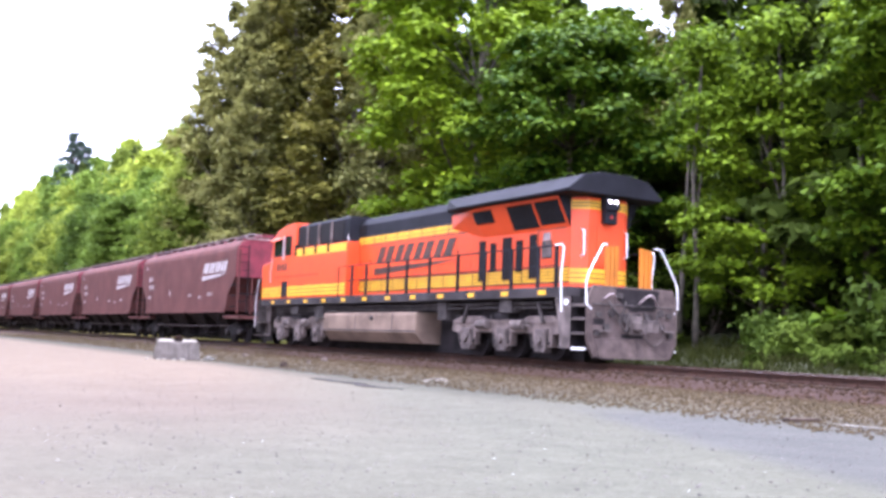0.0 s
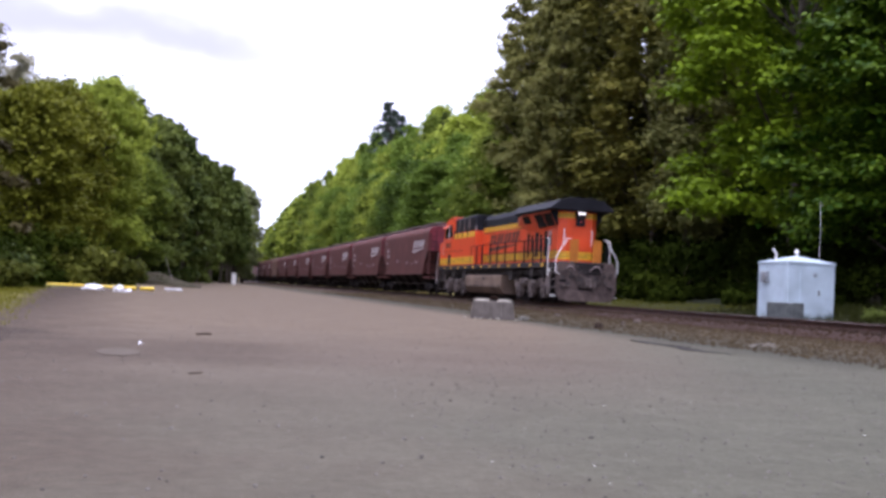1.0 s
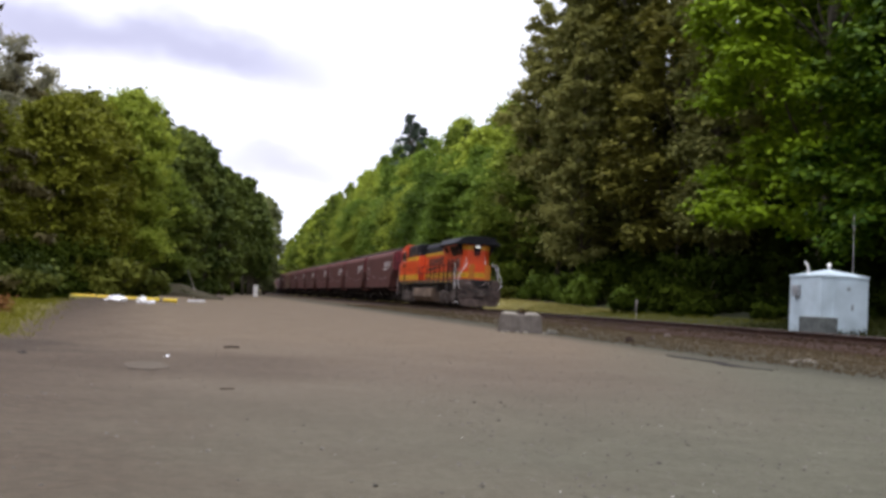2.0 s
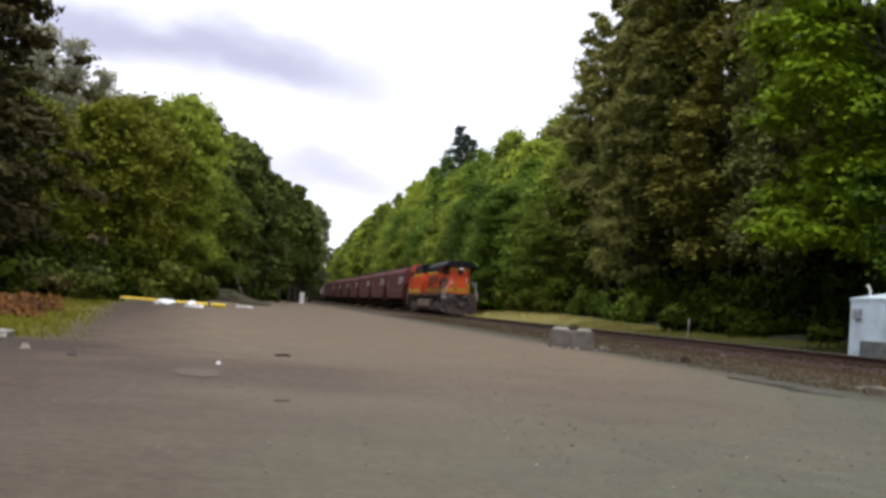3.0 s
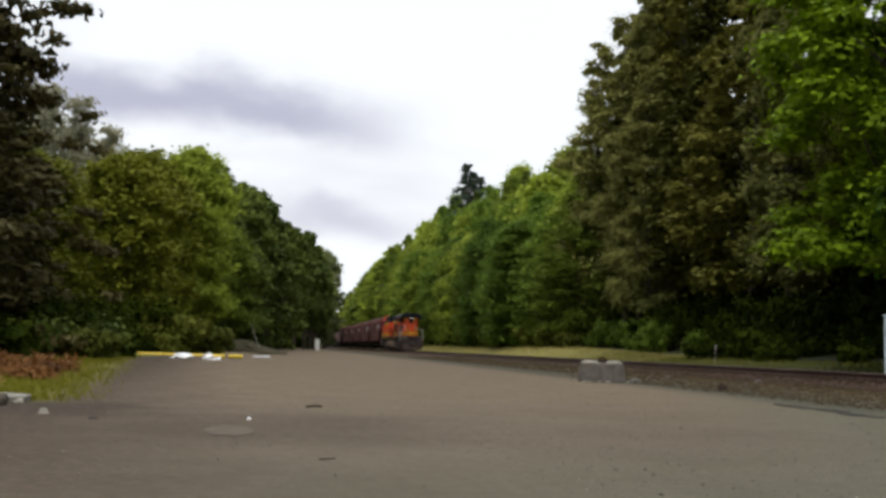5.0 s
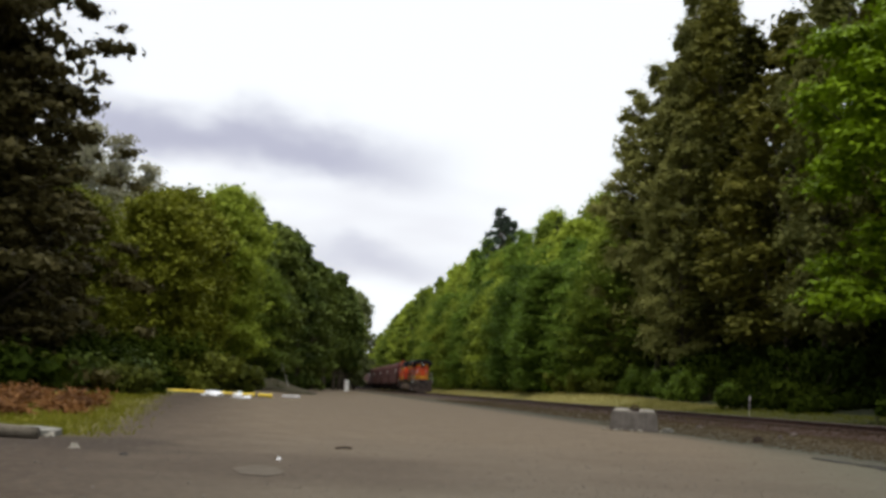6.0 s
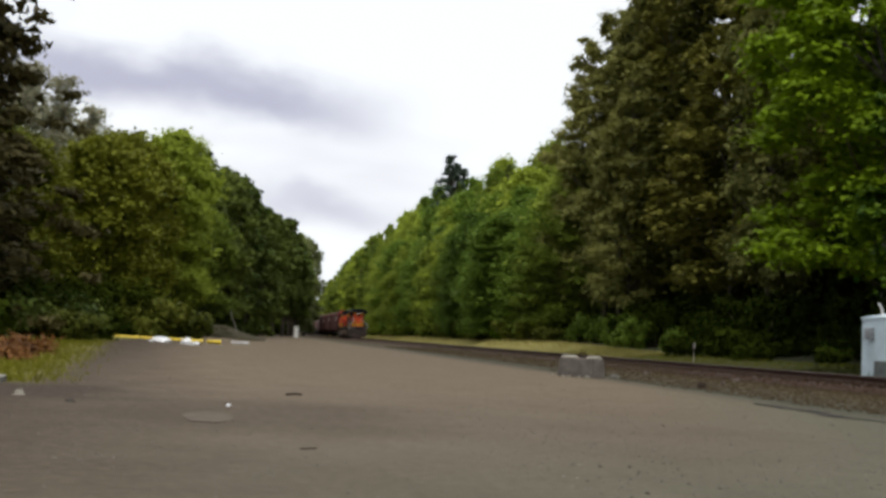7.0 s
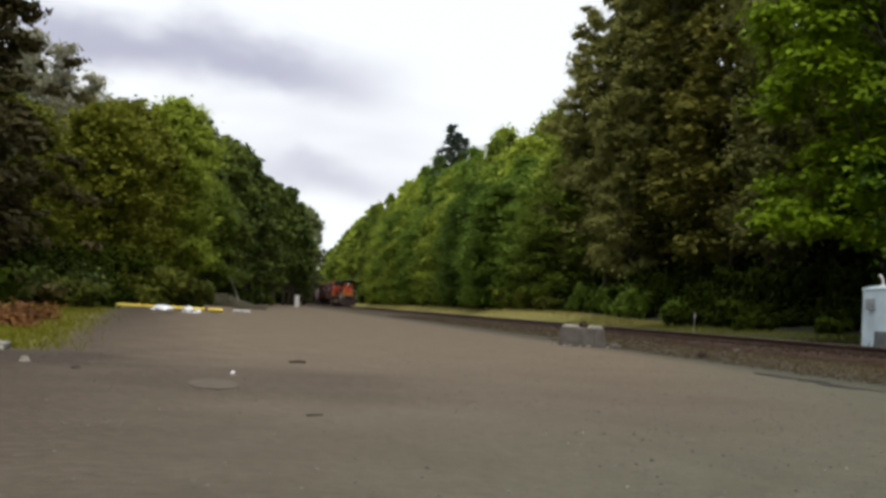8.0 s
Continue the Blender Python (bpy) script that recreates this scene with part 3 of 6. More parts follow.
def six_wheel_bogie(loco, y0, axles):
    """A three-axle locomotive bogie whose middle axle is y0 along."""
    for s in (-1, 1):
        x0, x1 = s * 1.06, s * 1.26
        prof = [(-2.75, 0.72), (-2.7, 1.02), (-2.3, 1.16), (-1.2, 1.16), (-0.95, 1.06), (0.95, 1.06), (1.2, 1.16), (2.3, 1.16), (2.7, 1.02), (2.75, 0.72),
                (2.32, 0.66), (2.28, 0.34), (1.46, 0.34), (1.42, 0.7), (0.45, 0.7), (0.4, 0.34), (-0.4, 0.34), (-0.45, 0.7), (-1.42, 0.7), (-1.46, 0.34), (-2.28, 0.34), (-2.32, 0.66)]
        bogie = part("bogie_frame", Shape().prism([(y0 + a, z) for a, z in prof], x0, x1, "x"), CAST, loco, "dusty cast bogie side frame", bevel=0.02)
        rim = Shape().box(min(s * 1.24, s * 1.3), max(s * 1.24, s * 1.3), y0 - 2.6, y0 + 2.6, 0.98, 1.05)
        part("frame_rim", rim, CAST, bogie)
        for a in axles:
            j = Shape().prism([(a - 0.2, 0.2), (a + 0.2, 0.2), (a + 0.25, 0.32), (a + 0.22, 0.8), (a - 0.22, 0.8), (a - 0.25, 0.32)], s * 1.1, s * 1.34, "x")
            j.wheel(s * 1.34, s * 1.42, a, 0.52, 0.13, 14)
            part("axle_box", j, DUSTY, bogie, "dusty axle box", bevel=0.015)
            for d in (-0.34, 0.34):
                part("pedestal_bolt", Shape().wheel(s * 1.25, s * 1.3, a + d, 0.44, 0.045, 8), SHADE, bogie)
            # Slots are raised strips in shade black, drawn for the frame's dark gaps
            for d in (-0.3, 0.25):
                part("pedestal_slot", Shape().box(min(s * 1.25, s * 1.268), max(s * 1.25, s * 1.268), a + d, a + d + 0.05, 0.4, 0.82), SHADE, bogie)
            part("sand_pipe", Shape().tube([(s * 1.2, a + 0.5, 0.3), (s * 1.22, a + 0.62, 0.8), (s * 1.2, a + 0.7, 1.2)], 0.03), GRIME, bogie)
        for d in (-1, 1):
            part("brake_cylinder", Shape().tube([(s * 1.36, y0 + d * 0.62, 0.92), (s * 1.36, y0 + d * 1.15, 0.92)], 0.13, 12).tube([(s * 1.36, y0 + d * 1.1, 0.92), (s * 1.36, y0 + d * 1.45, 0.88)], 0.03), DUSTY, bogie, "dusty brake cylinder")
            part("damper", Shape().tube([(s * 1.34, y0 + d * 2.0, 0.98), (s * 1.34, y0 + d * 1.75, 1.5)], 0.05), GRIME, bogie)
        part("bolster_seat", Shape().box(min(s * 1.0, s * 1.32), max(s * 1.0, s * 1.32), y0 - 0.35, y0 + 0.35, 1.06, 1.24), SHADE, bogie)
    # Bolster, motors and shoes are blackened to stand for shade between the wheels
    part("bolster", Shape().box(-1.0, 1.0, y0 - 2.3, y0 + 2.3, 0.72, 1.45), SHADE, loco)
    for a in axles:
        part("traction_motor", Shape().box(-0.62, 0.62, a + 0.15, a + 1.2, 0.16, 0.8, 0.06), SHADE, loco, "traction motor block in shade black")
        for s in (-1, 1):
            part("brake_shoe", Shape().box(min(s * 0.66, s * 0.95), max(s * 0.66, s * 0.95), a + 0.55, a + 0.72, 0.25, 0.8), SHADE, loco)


def slanted_mark(parent, name, x, y_near, y_far, z0, z1, mat, out):
    """A plain heraldic mark on a car side: leaning double bars over a long wedge. x is the side, out its outward sense."""
    d = 0.012 * out
    lo, hi = min(x, x + d), max(x, x + d)
    w = (y_far - y_near) / 4.0
    h = z1 - z0
    lean = -h * 0.35
    for k in range(4):
        a = y_far - w * k
        for a0, a1 in ((0.04, 0.36), (0.5, 0.84)):
            bar = [(a - a0 * w, z0 + 0.42 * h), (a - a1 * w, z0 + 0.42 * h), (a - a1 * w + lean, z1), (a - a0 * w + lean, z1)]
            part(name, Shape().prism(bar, lo, hi, "x"), mat, parent)
    u = Shape().prism([(y_far + 0.05, z0), (y_far + 0.05, z0 + 0.26 * h), (y_near - 0.15 * w, z0 + 0.33 * h), (y_near + 0.9 * w, z0 + 0.21 * h)], lo, hi, "x")
    part("underline", u, mat, parent)


def striped_band(parent, y0, y1, z0, z1, half, mat, lines=2):
    """A yellow band round a hood side with thin dark lines, proud of the panel."""
    for s in (-1, 1):
        band = part("yellow_band", Shape().box(min(s * half, s * (half + 0.006)), max(s * half, s * (half + 0.006)), y0, y1, z0, z1), mat, parent, "yellow painted band")
        line = Shape()
        for k in range(lines):
            z = z0 + (z1 - z0) * (k + 1) / (lines + 1)
            line.box(min(s * half, s * (half + 0.011)), max(s * half, s * (half + 0.011)), y0, y1, z - 0.01, z + 0.01)
        n_cut = int((y1 - y0) / 0.86)
        for k in range(n_cut):
            y = y0 + 0.86 * (k + 0.5)
            line.box(min(s * half, s * (half + 0.011)), max(s * half, s * (half + 0.011)), y - 0.02, y + 0.02, z0, z1)
        line.box(min(s * half, s * (half + 0.011)), max(s * half, s * (half + 0.011)), y0, y1, z0 - 0.03, z0 + 0.01)
        line.box(min(s * half, s * (half + 0.011)), max(s * half, s * (half + 0.011)), y0, y1, z1 - 0.01, z1 + 0.03)
        part("pinstripe", line, LETTER, band)


def build_locomotive():
    loco = thing("locomotive", "orange and black diesel freight locomotive with yellow bands", "locomotive")
    # Underframe and end platforms
    f = Shape().box(-1.5, 1.5, -0.15, 21.5, 1.62, 1.9, 0.02).box(-0.6, 0.6, -0.9, 21.9, 1.15, 1.62)
    f.box(-1.0, 1.0, -1.0, 0.0, 1.66, 1.9)
    part("underframe", f, SILL, loco, "dusty dark grey underframe", bevel=0.0)
    for k in range(12):
        y = 0.7 + 1.75 * k
        part("reflector", Shape().box(-1.508, -1.498, y, y + 0.34, 1.7, 1.82), YELLOW, loco, "yellow reflector")
    pipes = Shape()
    for z, r in ((1.5, 0.04), (1.38, 0.03)):
        pipes.tube([(-1.3, 0.6, z), (-1.3, 8, z), (-1.3, 20.3, z)], r)
    pipes.box(-1.35, -0.8, 6.0, 6.5, 1.05, 1.6).box(-1.4, -0.9, 15.1, 15.7, 1.1, 1.6).box(-1.4, -1.0, 2.4, 3.0, 1.25, 1.62).box(-1.4, -1.0, 17.6, 18.3, 1.25, 1.62)
    part("pipework", pipes, GRIME, loco)
    # Fuel tank
    t = Shape().prism([(-1.45, 0.62), (-1.15, 0.28), (1.15, 0.28), (1.45, 0.62), (1.45, 1.22), (1.38, 1.3), (-1.38, 1.3), (-1.45, 1.22)], 7.7, 14.9)
    tank = part("fuel_tank", t, TANK, loco, "dusty tan fuel tank", bevel=0.03)
    part("tank_seam", Shape().box(-1.458, -1.45, 7.7, 14.9, 0.66, 0.70).box(-1.46, -1.448, 9.3, 9.34, 0.64, 1.22).box(-1.46, -1.448, 12.1, 12.14, 0.64, 1.22), GRIME, tank)
    part("filler_cap", Shape().wheel(-1.52, -1.44, 10.8, 1.1, 0.08, 12), GRIME, tank)
    # Added black box: blocks the view through, where there is only shade
    part("under_gap_filler", Shape().box(-0.5, 0.5, 0.3, 20.8, 0.03, 1.2), SHADE, loco, "black box added to fill the shaded gap under the frame")
    # Bogies and wheels
    for y0 in (3.0, 17.75):
        axles = (y0 - 1.85, y0, y0 + 1.85)
        six_wheel_bogie(loco, y0, axles)
        for a in axles:
            WHEELS.append((wheelset(loco, a, 0.53, mat=SHADE), a))
    # Long hood
    h = Shape().prism([(-0.95, 1.9), (0.95, 1.9), (0.95, 4.05), (-0.95, 4.05)], 0.42, 14.0)
    hood = part("hood", h, ORANGE, loco, "orange engine hood", bevel=0.02)
    end = Shape().prism([(-0.95, 0.42), (-0.62, 0.1), (0.62, 0.1), (0.95, 0.42)], 1.9, 4.3, "z")
    hood_end = part("hood_end", end, ORANGE, loco, "orange rear hood end", bevel=0.01)
    r = Shape().prism([(-0.96, 4.05), (0.96, 4.05), (0.94, 4.5), (0.7, 4.78), (-0.7, 4.78), (-0.94, 4.5)], 5.9, 14.6)
    roof = part("hood_roof", r, BLACK, loco, "black hood roof", bevel=0.03)
    part("exhaust_stack", Shape().box(-0.35, 0.35, 8.3, 9.3, 4.78, 4.9), BLACK, roof)
    part("roof_vent", Shape().box(-0.5, 0.5, 10.6, 11.4, 4.78, 4.84), BLACK, roof)
    part("dynamic_brake_grille", Shape().box(-0.972, -0.94, 12.6, 14.3, 4.12, 4.5), GAP, roof)
    # Radiator wings, wide and flared
    low, high = 4.3, 4.72
    ring = lambda y, e, dz: [Vector((x, y, z)) for x, z in ((-1.62 - e, low + dz), (1.62 + e, low + dz), (1.66 + e, low + 0.07 + dz), (1.05, high + 0.1), (0.55, high + 0.2), (-0.55, high + 0.2), (-1.05, high + 0.1), (-1.66 - e, low + 0.07 + dz))]
    rad = Shape().loft([ring(6.6, -0.55, 0.12), ring(5.2, -0.05, 0.02), ring(0.4, 0.0, 0.0), ring(-0.25, -0.08, 0.04)])
    part("radiator_roof", rad, BLACK, loco, "wide black flared radiator roof", bevel=0.025)
    sl = Shape().loft([[Vector((x, y, z)) for x, z in ((-0.952, 3.5), (0.952, 3.5), (1.36, 4.31), (-1.36, 4.31))] for y in (0.46, 4.6)] + [[Vector((x, 6.5, z)) for x, z in ((-0.952, 3.9), (0.952, 3.9), (0.96, 4.31), (-0.96, 4.31))]])
    flare = part("radiator_flare", sl, ORANGE, loco, "orange flared radiator side")
    for s in (-1, 1):
        cap = Shape().prism([(s * 0.94, 3.5), (s * 1.38, 4.31), (s * 0.94, 4.31)], 0.43, 0.455)
        part("flare_end", cap, BLACK, flare, "dark flare end")
    for y0, y1, zg in ((0.55, 1.62, 3.62), (1.74, 2.95, 3.58), (3.75, 4.75, 3.86)):
        for s in (-1, 1):
            g = Shape().loft([[Vector((s * (0.952 + 0.408 * (z - 3.5) / 0.81 + 0.012), y, z)) for y, z in ((y0, zg), (y1, zg), (y1, 4.22), (y0, 4.22))],
                              [Vector((s * (0.952 + 0.408 * (z - 3.5) / 0.81 - 0.05), y, z)) for y, z in ((y0, zg), (y1, zg), (y1, 4.22), (y0, 4.22))]])
            grille = part("intake_grille", g, GAP, flare, "dark radiator intake")
            slats = Shape()
            for k in range(7):
                z = zg + 0.05 + (4.14 - zg) * k / 7
                x = s * (0.952 + 0.408 * (z - 3.5) / 0.81 + 0.02)
                slats.box(min(x, x + s * 0.012), max(x, x + s * 0.012), y0, y1, z, z + 0.02)
            part("slat", slats, BLACK, grille)
    # Dark louvred doors and panel lines of the hood side
    for y0, y1, z0, z1 in ((1.92, 2.27, 2.2, 3.42), (2.58, 2.92, 2.4, 3.3), (3.13, 3.6, 2.2, 3.42), (3.93, 4.24, 2.45, 3.3), (4.5, 4.85, 2.2, 3.4)):
        for s in (-1, 1):
            d = part("louvre_door", Shape().box(min(s * 0.94, s * 0.965), max(s * 0.94, s * 0.965), y0, y1, z0, z1), GAP, hood, "dark louvred door")
            sl2 = Shape()
            for k in range(9):
                z = z0 + 0.06 + (z1 - z0 - 0.12) * k / 8
                sl2.box(min(s * 0.96, s * 0.972), max(s * 0.96, s * 0.972), y0 + 0.03, y1 - 0.03, z, z + 0.03)
            part("slat", sl2, BLACK, d)
    for k in range(10):
        y = 5.3 + 0.86 * k
        for s in (-1, 1):
            door = part("hood_door", Shape().box(min(s * 0.945, s * 0.958), max(s * 0.945, s * 0.958), y + 0.02, y + 0.84, 2.5, 3.8), ORANGE, hood)
            part("latch", Shape().box(min(s * 0.955, s * 0.975), max(s * 0.955, s * 0.975), y + 0.74, y + 0.79, 3.1, 3.2), BLACK, door)
    placard = part("placard", Shape().box(-0.975, -0.94, 1.22, 1.66, 2.72, 3.2, 0.02), DUSTY, hood, "dusty grey notice plate")
    part("notice", Shape().box(-0.98, -0.94, 1.28, 1.6, 3.21, 3.42), FADED, placard, "pale notice")
    part("panel_seam", Shape().box(-0.962, -0.94, 0.6, 1.85, 3.5, 3.53).box(-0.962, -0.94, 1.85, 1.88, 2.5, 3.53), LETTER, hood, "thin dark panel seam")
    striped_band(hood, 5.4, 13.6, 3.74, 4.05, 0.95, YELLOW, 1)
    striped_band(hood, 0.45, 13.6, 2.08, 2.45, 0.95, YELLOW, 3)
    slanted_mark(hood, "emblem_bar", -0.958, 6.3, 11.7, 2.62, 3.62, LETTER, -1)
    # Bands, lights and plates of the hood end
    for z0, z1 in ((2.05, 2.42), (3.98, 4.22)):
        b = Shape().prism([(-0.957, 0.42), (-0.624, 0.093), (0.624, 0.093), (0.957, 0.42)], z0, z1, "z")
        part("yellow_band", b, YELLOW, hood_end, "yellow painted band")
        for k in range(2):
            z = z0 + (z1 - z0) * (k + 1) / 3
            part("pinstripe", Shape().prism([(-0.961, 0.42), (-0.627, 0.089), (0.627, 0.089), (0.961, 0.42)], z - 0.012, z + 0.012, "z"), LETTER, hood_end)
    lamp_box = part("headlight_box", Shape().box(-0.24, 0.24, -0.12, 0.15, 3.98, 4.4, 0.03).box(-0.2, 0.2, -0.06, 0.15, 3.62, 3.98), BLACK, hood_end, "black twin headlight housing", bevel=0.02)
    for x in (-0.1, 0.1):
        lens = Shape().prism([(x + 0.048 * math.cos(a * math.pi / 8), 4.2 + 0.048 * math.sin(a * math.pi / 8)) for a in range(16)], -0.14, -0.115)
        part("headlight", lens, LAMP, lamp_box, "lit white headlight")
    part("marker_lamp", Shape().prism([(0.05 * math.cos(a * math.pi / 6), 3.8 + 0.05 * math.sin(a * math.pi / 6)) for a in range(12)], -0.085, -0.055), MARKER, lamp_box)
    plate = Shape()
    for k in range(4):
        plate.prism([(-0.93 + 0.062 * k + 0.006, 0.396 - 0.06 * k), (-0.93 + 0.062 * k + 0.046, 0.357 - 0.06 * k), (-0.93 + 0.062 * k + 0.05, 0.367 - 0.06 * k), (-0.93 + 0.062 * k + 0.01, 0.406 - 0.06 * k)], 3.72, 3.84, "z")
    part("number_bars", plate, LETTER, hood_end)
    for x, y in ((-0.74, 0.17), (0.6, 0.05)):
        part("grab_bar", Shape().tube([(x, y + 0.06, 2.75), (x, y - 0.05, 2.78), (x, y - 0.05, 3.42), (x, y + 0.06, 3.45)], 0.022), WHITE, hood_end, "white grab bar")
    part("end_door", Shape().box(-0.36, 0.36, 0.075, 0.11, 2.5, 3.55, 0.0), ORANGE, hood_end)
    # Golden step guards, end rails, hand rails
    for s in (-1, 1):
        g = Shape()
        for k in range(3):
            x = s * (0.42 + 0.14 * k)
            g.box(x - 0.055, x + 0.055, -0.82, -0.76, 1.9, 2.96 - 0.02 * k)
        part("step_guard", g, GOLD, loco, "golden yellow gate of slats")
        rail = Shape().tube([(s * 0.78, -0.86, 2.97), (s * 0.95, -0.92, 2.97), (s * 1.42, -0.95, 2.2), (s * 1.5, -0.97, 2.0), (s * 1.5, -1.0, 1.45), (s * 1.35, -1.02, 1.32)], 0.021)
        part("end_handrail", rail, WHITE, loco, "white bent end handrail")
        rail2 = Shape().tube([(s * 1.5, 0.35, 2.98), (s * 1.52, 0.02, 2.98), (s * 1.52, -0.06, 2.9), (s * 1.52, 0.0, 2.45), (s * 1.52, 0.04, 2.2), (s * 1.52, -0.02, 1.25)], 0.021)
        part("step_handrail", rail2, WHITE, loco, "white step handrail")
        top = Shape().tube([(s * 1.48, 0.3, 2.97), (s * 1.48, 7, 2.97), (s * 1.48, 13.6, 2.97)], 0.024)
        hr = part("side_handrail", top, BLACK, loco, "dark side handrail")
        part("middle_rail", Shape().tube([(s * 1.48, 0.3, 2.45), (s * 1.48, 13.6, 2.45)], 0.016), BLACK, hr)
        for y in (0.3, 1.1, 2.34, 3.7, 5.18, 6.88, 8.36, 9.7, 11.34, 12.5, 13.6):
            part("stanchion", Shape().box(s * 1.48 - 0.03, s * 1.48 + 0.03, y - 0.05, y + 0.05, 1.88, 2.98), BLACK, hr)
        # Corner steps, with a closed side panel and its round lamp
        lo, hi = min(s * 1.0, s * 1.02), max(s * 1.0, s * 1.02)
        st = Shape().box(lo, hi, -0.95, 0.1, 0.3, 1.9)
        st.box(min(s * 1.02, s * 1.5), max(s * 1.02, s * 1.5), -0.42, -0.38, 0.3, 1.66)
        steps = part("step_well", st, SHADE, loco, "dark step well")
        part("side_panel", Shape().prism([(-0.42, 0.34), (0.06, 0.34), (0.12, 1.0), (0.3, 1.64), (-0.42, 1.64)], s * 1.46, s * 1.5, "x"), DUSTY, steps, "dusty grey side panel")
        part("step_lamp", Shape().wheel(s * 1.5, s * 1.53, -0.2, 1.5, 0.075, 14), WHITE, steps, "round white lamp")
        for z in (0.32, 0.7, 1.06, 1.4):
            tread = part("step", Shape().box(min(s * 1.02, s * 1.46), max(s * 1.02, s * 1.46), -0.95, -0.42, z, z + 0.035), DUSTY, steps)
            part("step_edge", Shape().box(min(s * 1.455, s * 1.5), max(s * 1.455, s * 1.5), -0.95, -0.42, z - 0.012, z + 0.05), WHITE if z < 0.4 else DUSTY, tread, "white step edge" if z < 0.4 else "")
    # End plate, plough, coupler and hoses
    p = Shape().prism([(-1.46, 0.55), (-1.26, 0.14), (1.26, 0.14), (1.46, 0.55), (1.46, 1.62), (1.3, 1.92), (-1.3, 1.92), (-1.46, 1.62)], -1.02, -0.92)
    pilot = part("end_plate", p, PILOT, loco, "dusty grey-brown end plate", bevel=0.015)
    pl = Shape().loft([[Vector((x, y, z)) for x, y, z in ((-1.25, -1.04, 0.6), (0, -1.1, 0.6), (1.25, -1.04, 0.6), (1.25, -1.0, 0.62), (0, -1.1, 0.64), (-1.25, -1.0, 0.62))],
                       [Vector((x, y, z)) for x, y, z in ((-1.1, -1.06, 0.12), (0, -1.2, 0.12), (1.1, -1.06, 0.12), (1.1, -1.02, 0.12), (0, -1.1, 0.12), (-1.1, -1.02, 0.12))]])
    part("plough", pl, PILOT, pilot, "grimy snow plough")
    c = Shape().box(-0.22, 0.22, -1.12, -0.95, 0.72, 1.2, 0.04).box(-0.12, 0.12, -1.55, -1.05, 0.82, 1.06, 0.03).prism([(-0.2, -1.55), (0.16, -1.55), (0.2, -1.72), (0.1, -1.86), (0.02, -1.7), (-0.1, -1.7), (-0.16, -1.9), (-0.24, -1.82)], 0.78, 1.1, "z")
    part("coupler", c, DUSTY, pilot, "steel knuckle coupler", bevel=0.015)
    # Thin black plates draw the shade of recesses; nothing is hollowed out
    part("drawbar_shade_plate", Shape().prism([(-0.55, 1.6), (-0.1, 1.3), (0.7, 1.36), (0.85, 1.88), (-0.6, 1.88)], -1.026, -1.015), SHADE, pilot, "dark plate drawn for the shaded recess behind the drawbar")
    part("coupler_shade_plate", Shape().box(-0.4, 0.3, -1.03, -1.015, 0.5, 0.74), SHADE, pilot, "dark plate drawn for the shaded pocket under the coupler")
    part("side_shade_plate", Shape().box(-1.3, -0.95, -1.026, -1.015, 0.95, 1.1), SHADE, pilot)
    for x0, x1, z0, dip in ((-0.85, -0.3, 1.55, 0.35), (0.12, 0.72, 1.5, -0.24), (-0.6, -0.2, 1.3, 0.5), (0.3, 0.75, 1.3, 0.45), (-1.05, -0.62, 1.56, -0.16)):
        pts = [(x0 + (x1 - x0) * k / 8, -1.06 - 0.12 * math.sin(math.pi * k / 8), z0 - dip * math.sin(math.pi * k / 8)) for k in range(9)]
        pale = x0 in (0.12, -1.05)
        part("hose", Shape().tube(pts, 0.026), FADED if pale else GRIME, pilot, "pale brake hose" if pale else "dark brake hose", smooth=True)
    for x, z, rad in ((0.05, 1.05, 0.22), (-0.3, 1.12, 0.13), (0.45, 1.15, 0.12), (-0.75, 1.25, 0.1), (0.85, 1.3, 0.1)):
        part("round_fitting", Shape().prism([(x + rad * math.cos(a * math.pi / 8), z + rad * math.sin(a * math.pi / 8)) for a in range(16)], -1.1, -1.0), GRIME, pilot)
    for x, z in ((-1.02, 0.78), (1.08, 0.82)):
        part("pale_bracket", Shape().box(x - 0.17, x + 0.17, -1.16, -1.0, z, z + 0.05), DUSTY, pilot, "dusty bracket")
    for x, z in ((-1.15, 1.2), (-0.9, 0.9), (0.9, 0.95), (1.15, 1.25), (-0.5, 1.7), (0.55, 1.72), (-1.2, 0.75), (1.2, 0.75)):
        part("end_fitting", Shape().box(x - 0.09, x + 0.09, -1.08, -1.0, z - 0.07, z + 0.07, 0.02), GRIME, pilot)
    bits = Shape().tube([(-1.35, -1.06, 1.45), (-0.4, -1.12, 1.45), (0.4, -1.12, 1.45), (1.35, -1.06, 1.45)], 0.02)
    part("uncoupling_rod", bits, GRIME, pilot)
    ring = Shape().tube([(0.62 + 0.3 * math.cos(k * math.pi / 8), -1.1, 0.78 + 0.3 * math.sin(k * math.pi / 8)) for k in range(17)], 0.018)
    part("hose_loop", ring, DUSTY, pilot, smooth=True)
    # Wide cabin with sloping roof front, and the equipment cupboard behind it
    cb = Shape().prism([(13.0, 1.9), (21.5, 1.9), (21.6, 3.35), (20.6, 3.5), (20.35, 4.5), (19.8, 4.78), (18.9, 4.93), (17.9, 4.97), (17.9, 3.9), (13.0, 3.9)], -1.5, 1.5, "x")
    cab = part("cab", cb, ORANGE, loco, "orange driver's cab", bevel=0.03)
    casing = part("equipment_casing", Shape().box(-1.4, 1.4, 13.1, 17.92, 3.88, 4.86, 0.1), BLACK, loco, "black equipment casing behind the cab", bevel=0.02)
